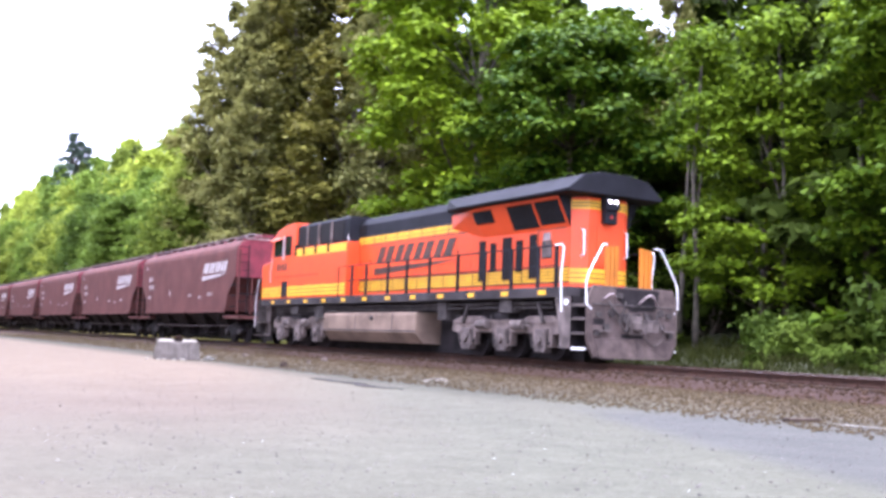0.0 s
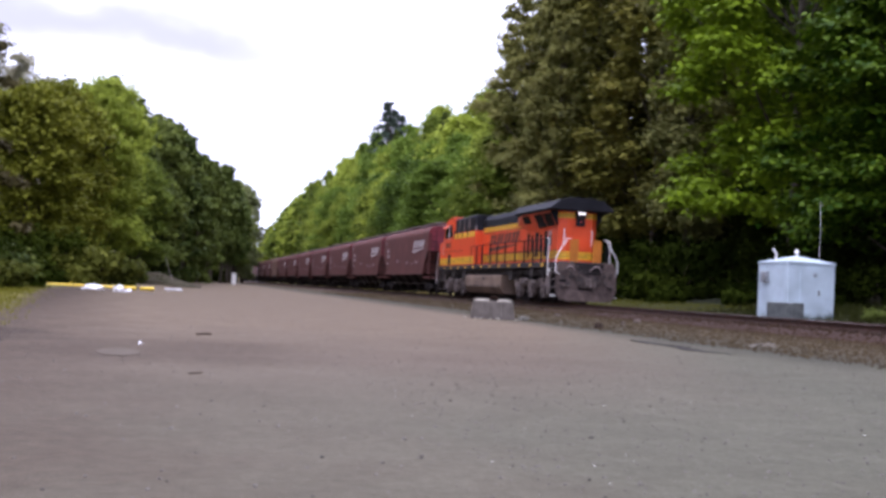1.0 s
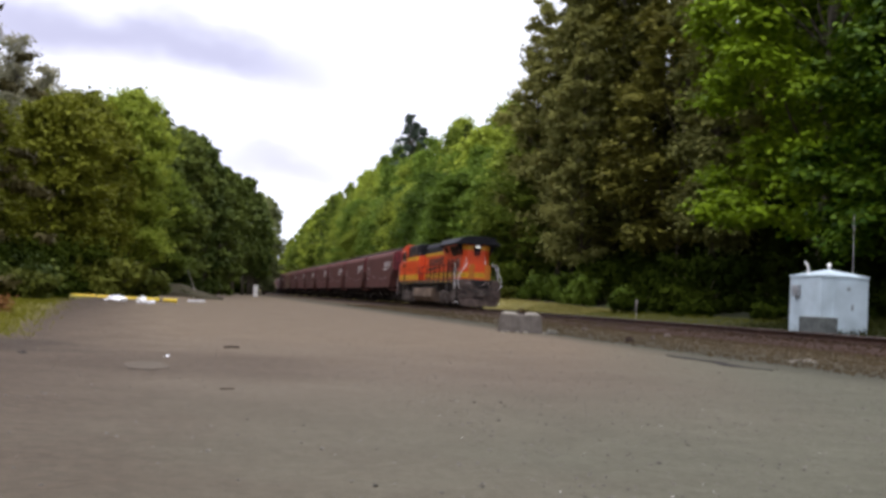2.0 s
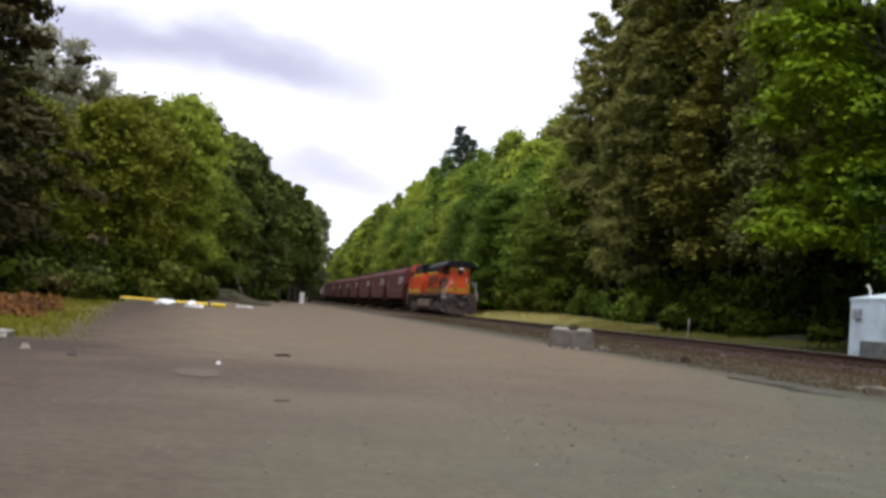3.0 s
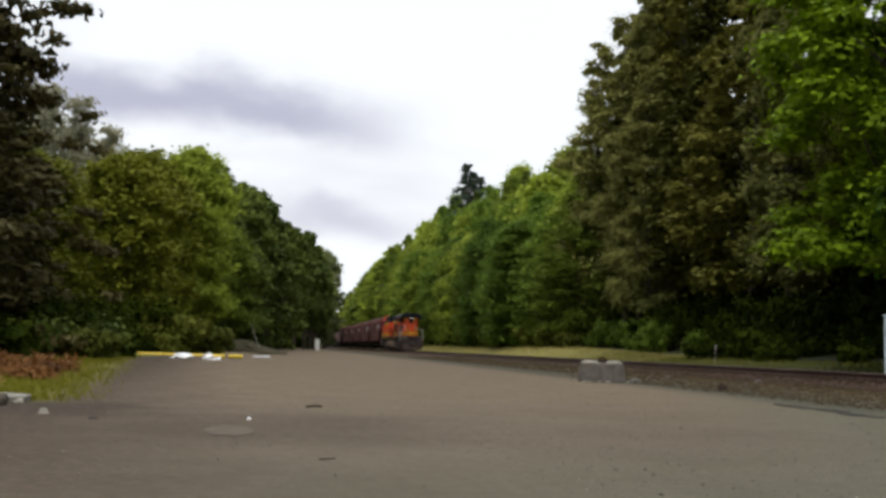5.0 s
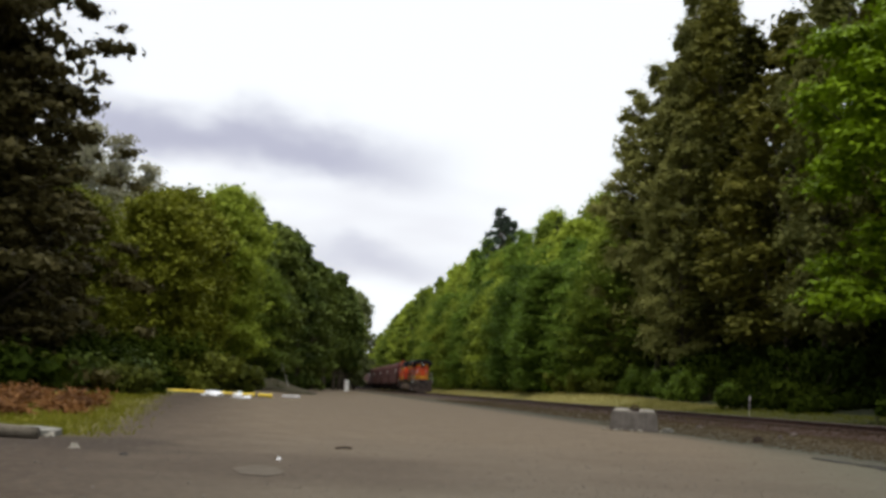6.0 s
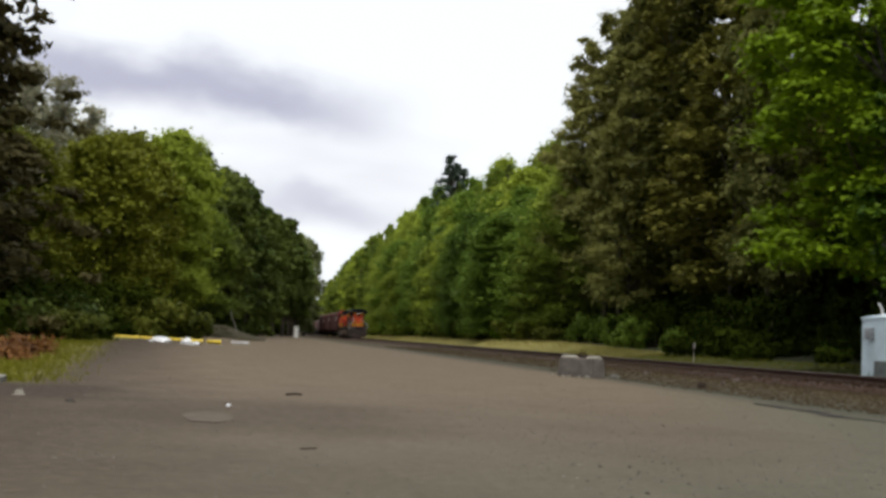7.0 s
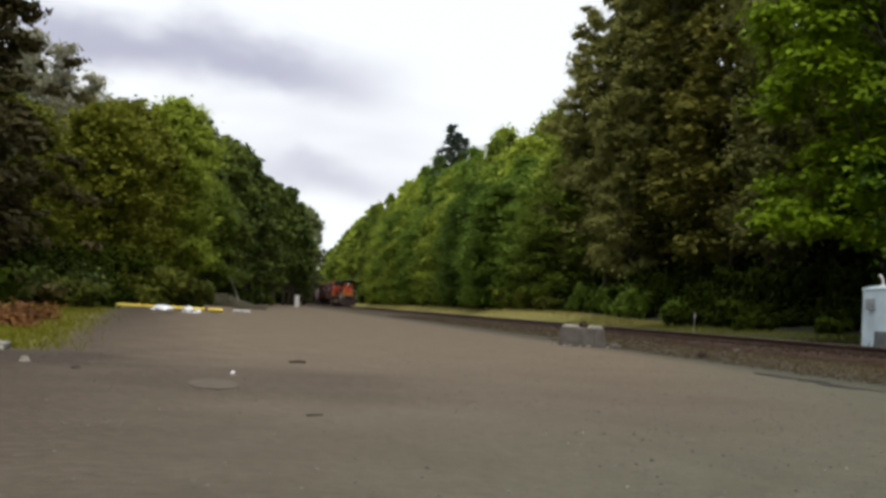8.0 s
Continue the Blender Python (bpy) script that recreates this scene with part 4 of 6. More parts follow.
    for y0, y1, z0, z1 in ((19.35, 20.15, 3.72, 4.32), (18.4, 18.95, 3.72, 4.42)):
        for s in (-1, 1):
            fr = part("window_frame", Shape().box(min(s * 1.49, s * 1.515), max(s * 1.49, s * 1.515), y0 - 0.06, y1 + 0.06, z0 - 0.06, z1 + 0.06), BLACK, cab)
            part("pane", Shape().box(min(s * 1.51, s * 1.522), max(s * 1.51, s * 1.522), y0, y1, z0, z1), GLASS, fr, "dark window pane")
    for y in (13.5, 14.7, 15.9, 17.0):
        part("roof_louvre", Shape().box(-1.43, -1.35, y, y + 0.85, 4.0, 4.72), GAP, casing, "dark louvre")
    for y in (14.5, 15.7, 16.8):
        part("post_bar", Shape().box(-1.47, -1.36, y, y + 0.09, 3.88, 4.76), DUSTY, casing, "dusty upright bar")
    for y in (14.55, 15.75, 16.9, 17.75):
        part("lifting_lug", Shape().box(-1.52, -1.36, y, y + 0.2, 3.6, 4.05), GAP, casing, "dark lug")
    part("grab_bar", Shape().tube([(-1.53, 20.45, 2.6), (-1.56, 20.45, 3.0), (-1.53, 20.3, 3.6)], 0.02), STENCIL, cab, "pale grab bar")
    part("window_pillar", Shape().box(-1.53, -1.49, 19.08, 19.2, 3.5, 4.5), STENCIL, cab, "pale window pillar")
    part("sunshade", Shape().prism([(-1.5, 4.42), (-1.72, 4.3), (-1.72, 4.33), (-1.5, 4.47)], 19.2, 20.25), ORANGE, cab, "orange sunshade over the window")
    part("roof_strut", Shape().tube([(-1.45, 13.0, 3.9), (-1.2, 13.7, 4.9)], 0.02), STENCIL, cab, "pale roof strut")
    for s in (-1, 1):
        part("yellow_band", Shape().box(min(s * 1.5, s * 1.506), max(s * 1.5, s * 1.506), 13.05, 21.45, 1.98, 2.38), YELLOW, cab, "yellow painted band")
        part("upper_band", Shape().box(min(s * 1.5, s * 1.506), max(s * 1.5, s * 1.506), 13.05, 17.8, 3.56, 3.86), YELLOW, cab, "yellow painted band")
        pin = Shape()
        for z in (2.11, 2.25):
            pin.box(min(s * 1.5, s * 1.511), max(s * 1.5, s * 1.511), 13.05, 21.45, z - 0.012, z + 0.012)
        part("pinstripe", pin, LETTER, cab)
    part("battery_door", Shape().box(-1.52, -1.5, 18.6, 19.2, 1.95, 2.6), BLACK, cab)
    nb = Shape()
    for k in range(4):
        nb.box(-1.508, -1.5, 18.75 + 0.3 * k, 18.95 + 0.3 * k, 3.05, 3.35)
    nb.box(-1.508, -1.5, 15.5, 20.1, 2.78, 2.81)
    part("number_bars", nb, LETTER, cab)
    part("air_horn", Shape().tube([(0.1, 17.0, 5.02), (0.1, 17.5, 5.02)], 0.05, r1=0.09).tube([(-0.1, 17.2, 5.02), (-0.1, 16.8, 5.02)], 0.05, r1=0.08).box(-0.2, 0.2, 17.0, 17.3, 4.93, 4.98), GRIME, cab)
    for s in (-1, 1):
        part("front_handrail", Shape().tube([(s * 1.5, 21.7, 2.75), (s * 1.5, 21.9, 2.75), (s * 1.52, 22.1, 1.9), (s * 1.52, 22.1, 0.7)], 0.024), STENCIL, loco, "dulled white handrail")
        part("front_step", Shape().box(min(s * 1.0, s * 1.5), max(s * 1.0, s * 1.5), 21.5, 22.1, 0.35, 0.4).box(min(s * 1.0, s * 1.5), max(s * 1.0, s * 1.5), 21.5, 22.1, 0.9, 0.95).box(min(s * 1.0, s * 1.04), max(s * 1.0, s * 1.04), 21.5, 22.1, 0.35, 1.9), DUSTY, loco)
    part("front_plate", Shape().box(-1.4, 1.4, 22.05, 22.15, 0.5, 1.9).box(-0.12, 0.12, 22.1, 24.2, 0.82, 1.06), GRIME, loco)
    return loco


def build_hopper(name_label, paint, end_paint, mark=True):
    """A covered grain hopper; its near coupling face is at 0, the far one at 18.3."""
    car = thing("hopper_wagon", name_label, "freight wagon", "train of covered hopper wagons")
    y0, y1 = 0.72, 17.58
    # Rounded shoulders across the width; the side sheets are cut away at their lower ends
    shoulder = [(1.6, 4.1), (1.59, 4.28), (1.53, 4.46), (1.4, 4.6), (1.2, 4.72), (0.9, 4.8)]
    side = lambda x, top: [Vector(q) for q in ((x, y0, top), (x, y1, top), (x, y1, 3.05), (x, y1 - 1.05, 2.2), (x, y1 - 1.28, 1.45), (x, y0 + 1.28, 1.45), (x, y0 + 1.05, 2.2), (x, y0, 3.05))]
    b = Shape().loft([side(-x, z) for x, z in shoulder] + [side(x, z) for x, z in reversed(shoulder)])
    body = part("body", b, paint, car)
    for s in (-1, 1):
        part("side_sill", Shape().box(min(s * 1.58, s * 1.66), max(s * 1.58, s * 1.66), y0 + 1.24, y1 - 1.24, 1.36, 1.54), paint, body)
    for k in range(1, 6):
        y = y0 + (y1 - y0) * k / 6
        part("seam", Shape().box(-1.606, -1.59, y - 0.02, y + 0.02, 1.6, 4.1), paint, body)
    roof = Shape().prism([(-1.0, 4.76), (1.0, 4.76), (0.8, 4.87), (0.4, 4.93), (-0.4, 4.93), (-0.8, 4.87)], y0, y1)
    top = part("roof", roof, paint, car)
    for s in (-1, 1):
        walkway = Shape()
        walkway.box(min(s * 0.62, s * 0.95), max(s * 0.62, s * 0.95), y0 - 0.25, y1 + 0.25, 5.0, 5.04)
        for k in range(12):
            y = y0 + (y1 - y0) * (k + 0.5) / 12
            walkway.box(min(s * 0.62, s * 0.95), max(s * 0.62, s * 0.95), y - 0.03, y + 0.03, 4.84, 5.0)
        part("running_board", walkway, FADED, top, "pale grey roof walkway")
    for k in range(14):
        y = y0 + 0.6 + (y1 - y0 - 1.2) * k / 13
        part("roof_hatch", Shape().box(-0.42, 0.42, y - 0.5, y + 0.5, 4.92, 5.06, 0.04), end_paint, top)
    # Ends: slope sheet, platform, ladders, posts
    for e, d in ((y0, 1), (y1, -1)):
        # Slope sheet blackened for the shade in the open car end
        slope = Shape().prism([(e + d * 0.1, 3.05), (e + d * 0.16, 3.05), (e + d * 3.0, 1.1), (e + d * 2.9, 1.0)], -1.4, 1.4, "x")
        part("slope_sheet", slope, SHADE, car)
        plat = Shape().box(-1.5, 1.5, min(e - d * 0.45, e + d * 1.9), max(e - d * 0.45, e + d * 1.9), 1.08, 1.22)
        for s in (-1, 1):
            plat.box(min(s * 1.44, s * 1.52), max(s * 1.44, s * 1.52), min(e - d * 0.1, e + d * 0.02), max(e - d * 0.1, e + d * 0.02), 1.28, 4.3)
            plat.box(min(s * 0.75, s * 0.83), max(s * 0.75, s * 0.83), min(e, e + d * 0.1), max(e, e + d * 0.1), 1.28, 3.1)
        sheet = Shape().prism([(-1.57, 3.0), (1.57, 3.0)] + [(x - 0.03, z) for x, z in shoulder] + [(0.03 - x, z) for x, z in reversed(shoulder)], min(e - d * 0.03, e), max(e - d * 0.03, e))
        # Pale strip added as a painted highlight along the roof's end
        part("roof_edge_highlight", Shape().box(-1.1, 1.1, min(e - d * 0.06, e), max(e - d * 0.06, e), 4.78, 4.84), FADED, car, "pale strip drawn for the highlight on the roof edge")
        part("end_sheet", sheet, end_paint, car, "bright red end sheet")
        platform = part("end_platform", plat, paint, car, "maroon end platform and posts")
        # Ladder takes the same shade colour instead of the car's paint
        lad = Shape()
        for k in range(9):
            lad.box(-1.5, -1.05, min(e - d * 0.12, e - d * 0.09), max(e - d * 0.12, e - d * 0.09), 1.5 + 0.36 * k, 1.53 + 0.36 * k)
        lad.box(-1.06, -1.02, min(e - d * 0.12, e - d * 0.08), max(e - d * 0.12, e - d * 0.08), 1.28, 4.5)
        for k in range(3):
            lad.box(-1.64, -1.56, min(e, e + d * 0.5), max(e, e + d * 0.5), 1.6 + 0.5 * k, 1.64 + 0.5 * k)
        lad.box(-1.5, 1.5, min(e - d * 0.1, e - d * 0.05), max(e - d * 0.1, e - d * 0.05), 2.2, 2.26)
        part("ladder", lad, SHADE, platform, "ladder and rails coloured with the car end's shade")
        part("coupler", Shape().box(-0.12, 0.12, min(e + d * 0.3, e - d * 0.62), max(e + d * 0.3, e - d * 0.62), 0.82, 1.06), GRIME, platform)
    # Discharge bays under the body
    # Chutes and bogies below are coloured for the shade under the car
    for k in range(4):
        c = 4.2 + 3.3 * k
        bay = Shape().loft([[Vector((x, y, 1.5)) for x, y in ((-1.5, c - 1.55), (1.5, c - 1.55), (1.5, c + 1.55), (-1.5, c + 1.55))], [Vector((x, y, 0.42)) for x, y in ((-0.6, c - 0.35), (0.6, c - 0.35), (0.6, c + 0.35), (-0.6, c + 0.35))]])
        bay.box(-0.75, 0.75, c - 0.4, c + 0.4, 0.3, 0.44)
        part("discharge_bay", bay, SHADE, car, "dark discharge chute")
    # Sill deepened and blackened so the gap below reads as shade
    part("centre_sill", Shape().box(-0.2, 0.2, 0.3, 18.0, 0.07, 1.3), SHADE, car)
    part("brake_pipe", Shape().tube([(-1.1, 2.8, 0.75), (-1.1, 9, 0.7), (-1.1, 15.5, 0.75)], 0.03), DUSTY, car)
    for y in (2.0, 16.3):
        for s in (-1, 1):
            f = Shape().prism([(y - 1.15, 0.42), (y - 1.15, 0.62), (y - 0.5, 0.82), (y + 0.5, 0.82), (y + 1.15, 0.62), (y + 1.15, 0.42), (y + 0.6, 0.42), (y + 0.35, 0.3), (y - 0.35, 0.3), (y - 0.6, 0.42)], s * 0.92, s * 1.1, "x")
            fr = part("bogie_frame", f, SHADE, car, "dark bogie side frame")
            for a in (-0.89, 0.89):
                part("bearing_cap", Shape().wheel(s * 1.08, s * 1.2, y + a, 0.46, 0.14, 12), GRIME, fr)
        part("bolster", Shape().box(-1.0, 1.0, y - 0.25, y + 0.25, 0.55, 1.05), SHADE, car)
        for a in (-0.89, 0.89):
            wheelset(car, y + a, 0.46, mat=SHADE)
    # White mark and illegible lettering as plain bars
    if mark:
        slanted_mark(car, "emblem_bar", -1.6, 2.1, 5.7, 2.95, 3.8, STENCIL, -1)
    for y, z, w, h in ((16.6, 3.9, 0.25, 0.2), (16.0, 3.2, 0.9, 0.25), (15.9, 2.75, 1.1, 0.25), (16.0, 2.2, 0.7, 0.16), (11.6, 2.3, 0.25, 0.3), (8.0, 2.2, 0.6, 0.12), (6.3, 2.1, 0.5, 0.1), (4.8, 2.2, 0.8, 0.14)):
        txt = Shape()
        n_bar = max(2, int(w / 0.22))
        for k in range(n_bar):
            txt.box(-1.61, -1.59, y - w * k / n_bar - 0.7 * w / n_bar, y - w * k / n_bar, z, z + h)
        part("lettering", txt, FADED, body, "faded pale lettering bars")
    return car


WHEELS = []
build_track()
LOCO = build_locomotive()
HOPPERS = [build_hopper("maroon covered hopper wagon with a white emblem", MAROON, MAROON_RED)]
for k in range(1, 30):
    if k in (7, 13, 14, 21):
        continue
    HOPPERS.append(copy_thing(HOPPERS[0], pose(0, 18.3 * k, 0)))
HOPPER_AT = [k for k in range(30) if k not in (7, 13, 14, 21)]
OLD = build_hopper("faded pale brown covered hopper wagon", MAROON_OLD, MAROON_RED, False)
for k in (7, 13, 14, 21):
    HOPPERS.append(OLD if k == 7 else copy_thing(OLD, pose(0, 18.3 * k, 0)))
    HOPPER_AT.append(k)


# ---- the signal hut, posts, block and litter ----
def build_hut():
    hut = thing("equipment_hut", "small white metal trackside equipment hut with hipped roof", "equipment hut")
    x0, x1, y0, y1, zb, zt = 20.3, 22.25, 32.75, 34.8, 0.36, 2.47
    part("wall", Shape().box(x0, x1, y0, y1, zb, zt), HUT, hut, "white sheet-metal walls", bevel=0.03)
    e = 0.025
    roof = Shape().loft([[Vector((x, y, zt)) for x, y in ((x0 - e, y0 - e), (x1 + e, y0 - e), (x1 + e, y1 + e), (x0 - e, y1 + e))],
                         [Vector((x, y, zt + 0.06)) for x, y in ((x0 - e, y0 - e), (x1 + e, y0 - e), (x1 + e, y1 + e), (x0 - e, y1 + e))],
                         [Vector((x, y, zt + 0.30)) for x, y in ((x0 + 0.85, y0 + 0.9), (x1 - 0.85, y0 + 0.9), (x1 - 0.85, y1 - 0.9), (x0 + 0.85, y1 - 0.9))]])
    rf = part("roof", roof, HUT, hut, "white hipped roof")
    cx, cy = (x0 + x1) / 2, (y0 + y1) / 2
    part("roof_vent", Shape().tube([(cx, cy, zt + 0.26), (cx, cy, zt + 0.5)], 0.055).tube([(cx, cy, zt + 0.46), (cx, cy, zt + 0.56)], 0.1, 12, 0.03), WHITE, rf, "white mushroom vent")
    part("mast", Shape().tube([(x0 + 0.05, cy - 0.1, zt - 0.02), (x0 + 0.05, cy - 0.1, zt + 0.34), (x0 - 0.02, cy - 0.05, zt + 0.5), (x0 - 0.06, cy - 0.02, zt + 0.52)], 0.036), WHITE, hut, "short white pipe mast")
    part("aerial", Shape().tube([(cx + 0.35, y0 + 0.1, zt - 0.4), (cx + 0.36, y0 + 0.1, zt + 1.2), (cx + 0.34, y0 + 0.1, zt + 2.35)], 0.006), WHITE, hut, "thin pale whip aerial")
    part("meter_box", Shape().box(x0 - 0.16, x0, y1 - 0.75, y1 - 0.4, 1.75, 2.15, 0.02), HUTGREY, hut, "grey meter box")
    part("door", Shape().box(x0 + 0.5, x0 + 1.4, y0 - 0.03, y0, 0.5, 2.25), HUT, hut)
    part("door_handle", Shape().box(x0 + 1.24, x0 + 1.3, y0 - 0.07, y0 - 0.03, 1.3, 1.5), HUTGREY, hut, "grey door handle")
    part("hasp_box", Shape().box(x0 + 1.05, x0 + 1.15, y0 - 0.06, y0 - 0.03, 2.0, 2.12), HUTGREY, hut, "small grey hasp")
    part("base", Shape().box(x0 - 0.06, x1 + 0.06, y0 - 0.06, y1 + 0.06, 0.2, 0.40), CONCRETE, hut, "concrete base")
    solo("battery_cabinet", Shape().box(19.55, 20.0, 31.2, 32.9, 0.28, 1.0, 0.03), CABINET, "low grey steel battery cabinet beside the hut", "cabinet", bevel=0.02)


def build_posts():
    post = thing("wooden_post", "grey wooden post with a small white sign plate", "post")
    part("pole", Shape().tube([(19.3, 23.45, 0.3), (19.31, 23.45, 2.0), (19.33, 23.44, 3.45)], 0.065, 8, 0.055), WOOD, post)
    part("sign_plate", Shape().box(19.17, 19.47, 23.32, 23.35, 1.68, 1.98), WHITE, post, "blank white sign plate")
    solo("marker_post", Shape().tube([(19.3, 46.9, 0.2), (19.3, 46.9, 1.4)], 0.012).box(19.275, 19.325, 46.87, 46.885, 1.15, 1.42), STENCIL, "thin pale trackside marker post", "post")
    white = thing("white_cabinet", "white trackside cabinet beside the far track", "cabinet")
    part("body", Shape().box(5.25, 5.95, 165, 165.7, 0.0, 1.75, 0.03), WHITE, white)
    part("cap", Shape().box(5.2, 6.0, 164.95, 165.75, 1.75, 1.81), WHITE, white)


def build_block():
    b = Shape().loft([[Vector((x * k, y * k, z)) for x, y in ((-0.66, -0.27), (-0.36, -0.29), (-0.3, -0.34), (0.3, -0.34), (0.36, -0.29), (0.66, -0.27), (0.66, 0.3), (-0.66, 0.3))] for z, k in ((0.0, 1.04), (0.12, 1.03), (0.44, 0.96), (0.49, 0.92))])
    rim = Shape()
    for x0, x1, top in ((-0.59, -0.09, 0.55), (0.13, 0.58, 0.555)):
        rim.loft([[Vector((x0 + e, -0.26 + e, h)), Vector((x1 - e, -0.26 + e, h)), Vector((x1 - e, 0.24 - e, h)), Vector((x0 + e, 0.24 - e, h))] for h, e in ((0.475, 0.0), (0.515, 0.005), (top, 0.06))])
    ob = thing("concrete_block", "weathered grey concrete barrier block on the gravel", "concrete block")
    # Sides darker and browner, top rim paler
    part("block", b, BLOCKSIDE, ob, bevel=0.02)
    part("rim", rim, BLOCK, ob, "pale top rim", bevel=0.012)
    arc = [(0.02 + 0.13 * math.cos(k * math.pi / 8), 0.0, 0.5 + 0.13 * math.sin(k * math.pi / 8)) for k in range(9)]
    part("lifting_loop", Shape().tube(arc, 0.022, 8), RAIL, ob, "rusty iron lifting loop", smooth=True)
    ob.matrix_world = pose(8.55, 31.05, -0.01, 0, 0, -16) @ Matrix.Diagonal((1.04, 1, 1.17, 1))
    loop = solo("broken_concrete", Shape().prism([(-0.16, 0), (0.15, -0.02), (0.18, 0.07), (0.05, 0.13), (-0.12, 0.1)], -0.1, 0.12), CONCRETE, "small broken piece of concrete beside the block", "rubble", bevel=0.02)
    loop.matrix_world = pose(9.5, 30.75, 0.0, 0, 0, 20)
    rng = random.Random(31)
    for k in range(7):
        r = rng.uniform(0.04, 0.1)
        bit = solo("broken_concrete", Shape().prism([(-r, 0), (r * 0.9, -0.01), (r * 1.1, r * 0.4), (r * 0.3, r * 0.8), (-r * 0.8, r * 0.6)], -r * 0.7, r * 0.8), BLOCK, "small crumb of concrete beside the block", "rubble", bevel=0.008)
        bit.matrix_world = pose(8.55 + rng.uniform(-1.0, 1.3), 30.5 + rng.uniform(-0.3, 0.5), 0.0, 0, 0, rng.uniform(0, 360))


def crumple(name, x, y, w, d, h, mat, label, category, seed):
    """A slumped sheet or bag on the ground."""
    rng = random.Random(seed)
    s = Shape()
    n = 9
    rings = []
    for k in range(5):
        f = k / 4
        rad = math.cos(f * math.pi / 2) ** 0.6 if f < 1 else 0.05
        rings.append([Vector((x + w / 2 * rad * math.cos(6.283 * i / n) * rng.uniform(0.55, 1.25), y + d / 2 * rad * math.sin(6.283 * i / n) * rng.uniform(0.75, 1.15), ground_z(x, y) + h * math.sin(f * math.pi / 2) * rng.uniform(0.55, 1.15))) for i in range(n)])
    s.loft(rings)
    return solo(name, s, mat, label, category)


def build_litter():
    for x0, x1 in ((-8.2, -7.1), (-6.9, -3.9), (-3.6, -3.0)):
        p = Shape().tube([(x0, 56.0 + 0.3 * x0 / 8, 0.13), (x1, 56.0 + 0.3 * x1 / 8, 0.13)], 0.095, 10)
        p.tube([(x1, 56.0 + 0.3 * x1 / 8, 0.13), (x1 + 0.12, 56.0 + 0.3 * x1 / 8, 0.13)], 0.115, 10)
        solo("yellow_pipe", p, PIPE, "yellow plastic pipe lying at the lot's edge", "pipe", "pipes at the edge of the lot")
    mound = Shape()
    rows = []
    for k in range(13):
        y_bank = 84 + 1.6 * k
        half = 3.0 * math.sin(math.pi * (k + 0.6) / 13.2)
        rows.append([Vector((x, y_bank, z)) for x, z in ((-6.2, -0.1), (-5.2 - 0.1 * half, 0.34 * half), (-3.8 + 0.1 * math.sin(2.1 * k), 0.36 * half + 0.1 * math.sin(1.3 * k)), (-2.4 + 0.2 * math.sin(1.1 * k), 0.22 * half), (-1.0 + 0.25 * math.sin(1.7 * k), 0.09 * half), (0.2 + 0.2 * math.sin(0.9 * k), -0.08))])
    solo("earth_bank", mound.loft(rows), MOUND, "low bank of bare brown earth at the wood's edge", "bank", smooth=True)
    solo("stick", Shape().tube([(-2.5, 88.9, 0.55), (-2.8, 89.2, 1.3), (-3.2, 89.3, 2.4)], 0.05, 6, 0.03), PALE_BARK, "pale bare stick leaning from the earth bank", "stick")
    crumple("white_tarpaulin", -5.3, 49.0, 1.3, 1.0, 0.24, TARP, "crumpled white plastic sheet on the gravel", "litter", 1)
    crumple("white_bag", -4.3, 50.5, 0.55, 0.5, 0.34, TARP, "crumpled white plastic bag on the gravel", "litter", 2)
    crumple("white_bag", -3.9, 51.0, 0.4, 0.3, 0.14, TARP, "small crumpled white plastic bag on gravel", "litter", 3)
    solo("white_board", Shape().box(-2.45, -1.45, 61.6, 61.95, 0.03, 0.16, 0.02), TARP, "white board lying on the gravel", "board")
    crumple("white_cup", -1.57, 12.68, 0.05, 0.05, 0.035, TARP, "tiny crumpled white cup on the gravel", "litter", 4)
    stick = Shape().tube([(-0.86, 15.03, 0.015), (-0.72, 15.1, 0.028), (-0.64, 15.18, 0.015)], 0.015, 6)
    solo("stick", stick, SLEEPER, "dark stick lying on the gravel", "stick")
    solo("stick", Shape().tube([(-0.96, 8.6, 0.008), (-0.84, 8.65, 0.012)], 0.006, 6), SLEEPER, "short dark twig lying on the gravel", "stick")
    for a, b in (((10.05, 17.75), (10.75, 18.05)), ((10.25, 18.15), (10.55, 17.6)), ((10.4, 17.9), (10.95, 18.3))):
        za, zb = ground_z(*a) + 0.03, ground_z(*b) + 0.04
        solo("stick", Shape().tube([(*a, za), ((a[0] + b[0]) / 2, (a[1] + b[1]) / 2 + 0.03, (za + zb) / 2 + 0.05), (*b, zb)], 0.014, 6, 0.008), PALE_BARK, "thin pale broken stick lying on the ballast", "stick")
    for k, (x, y, w) in enumerate(((12.8, 36.6, 0.3), (13.7, 31.2, 0.26), (12.2, 29.0, 0.16))):
        crumple("pale_stone", x, y, w, w * 0.8, 0.1, DUSTY, "dusty pale loose stone lying on the ballast", "stone", 40 + k)
    crumple("clod", 10.1, 25.9, 0.34, 0.25, 0.16, SLEEPER, "dark clod of earth at the foot of the ballast", "clod", 45)
    crumple("clod", -3.19, 12.3, 0.1, 0.08, 0.035, DARKPEBBLE, "dark clod of earth on the gravel", "clod", 5)
    for k, (x, y, w) in enumerate(((-5.07, 16.1, 0.3), (-4.5, 14.7, 0.16), (-3.85, 13.0, 0.12), (-5.4, 15.7, 0.2))):
        crumple("pale_stone", x, y, w, w * 0.7, 0.06, BLOCK, "pale broken stone at the edge of the grass", "stone", 20 + k)
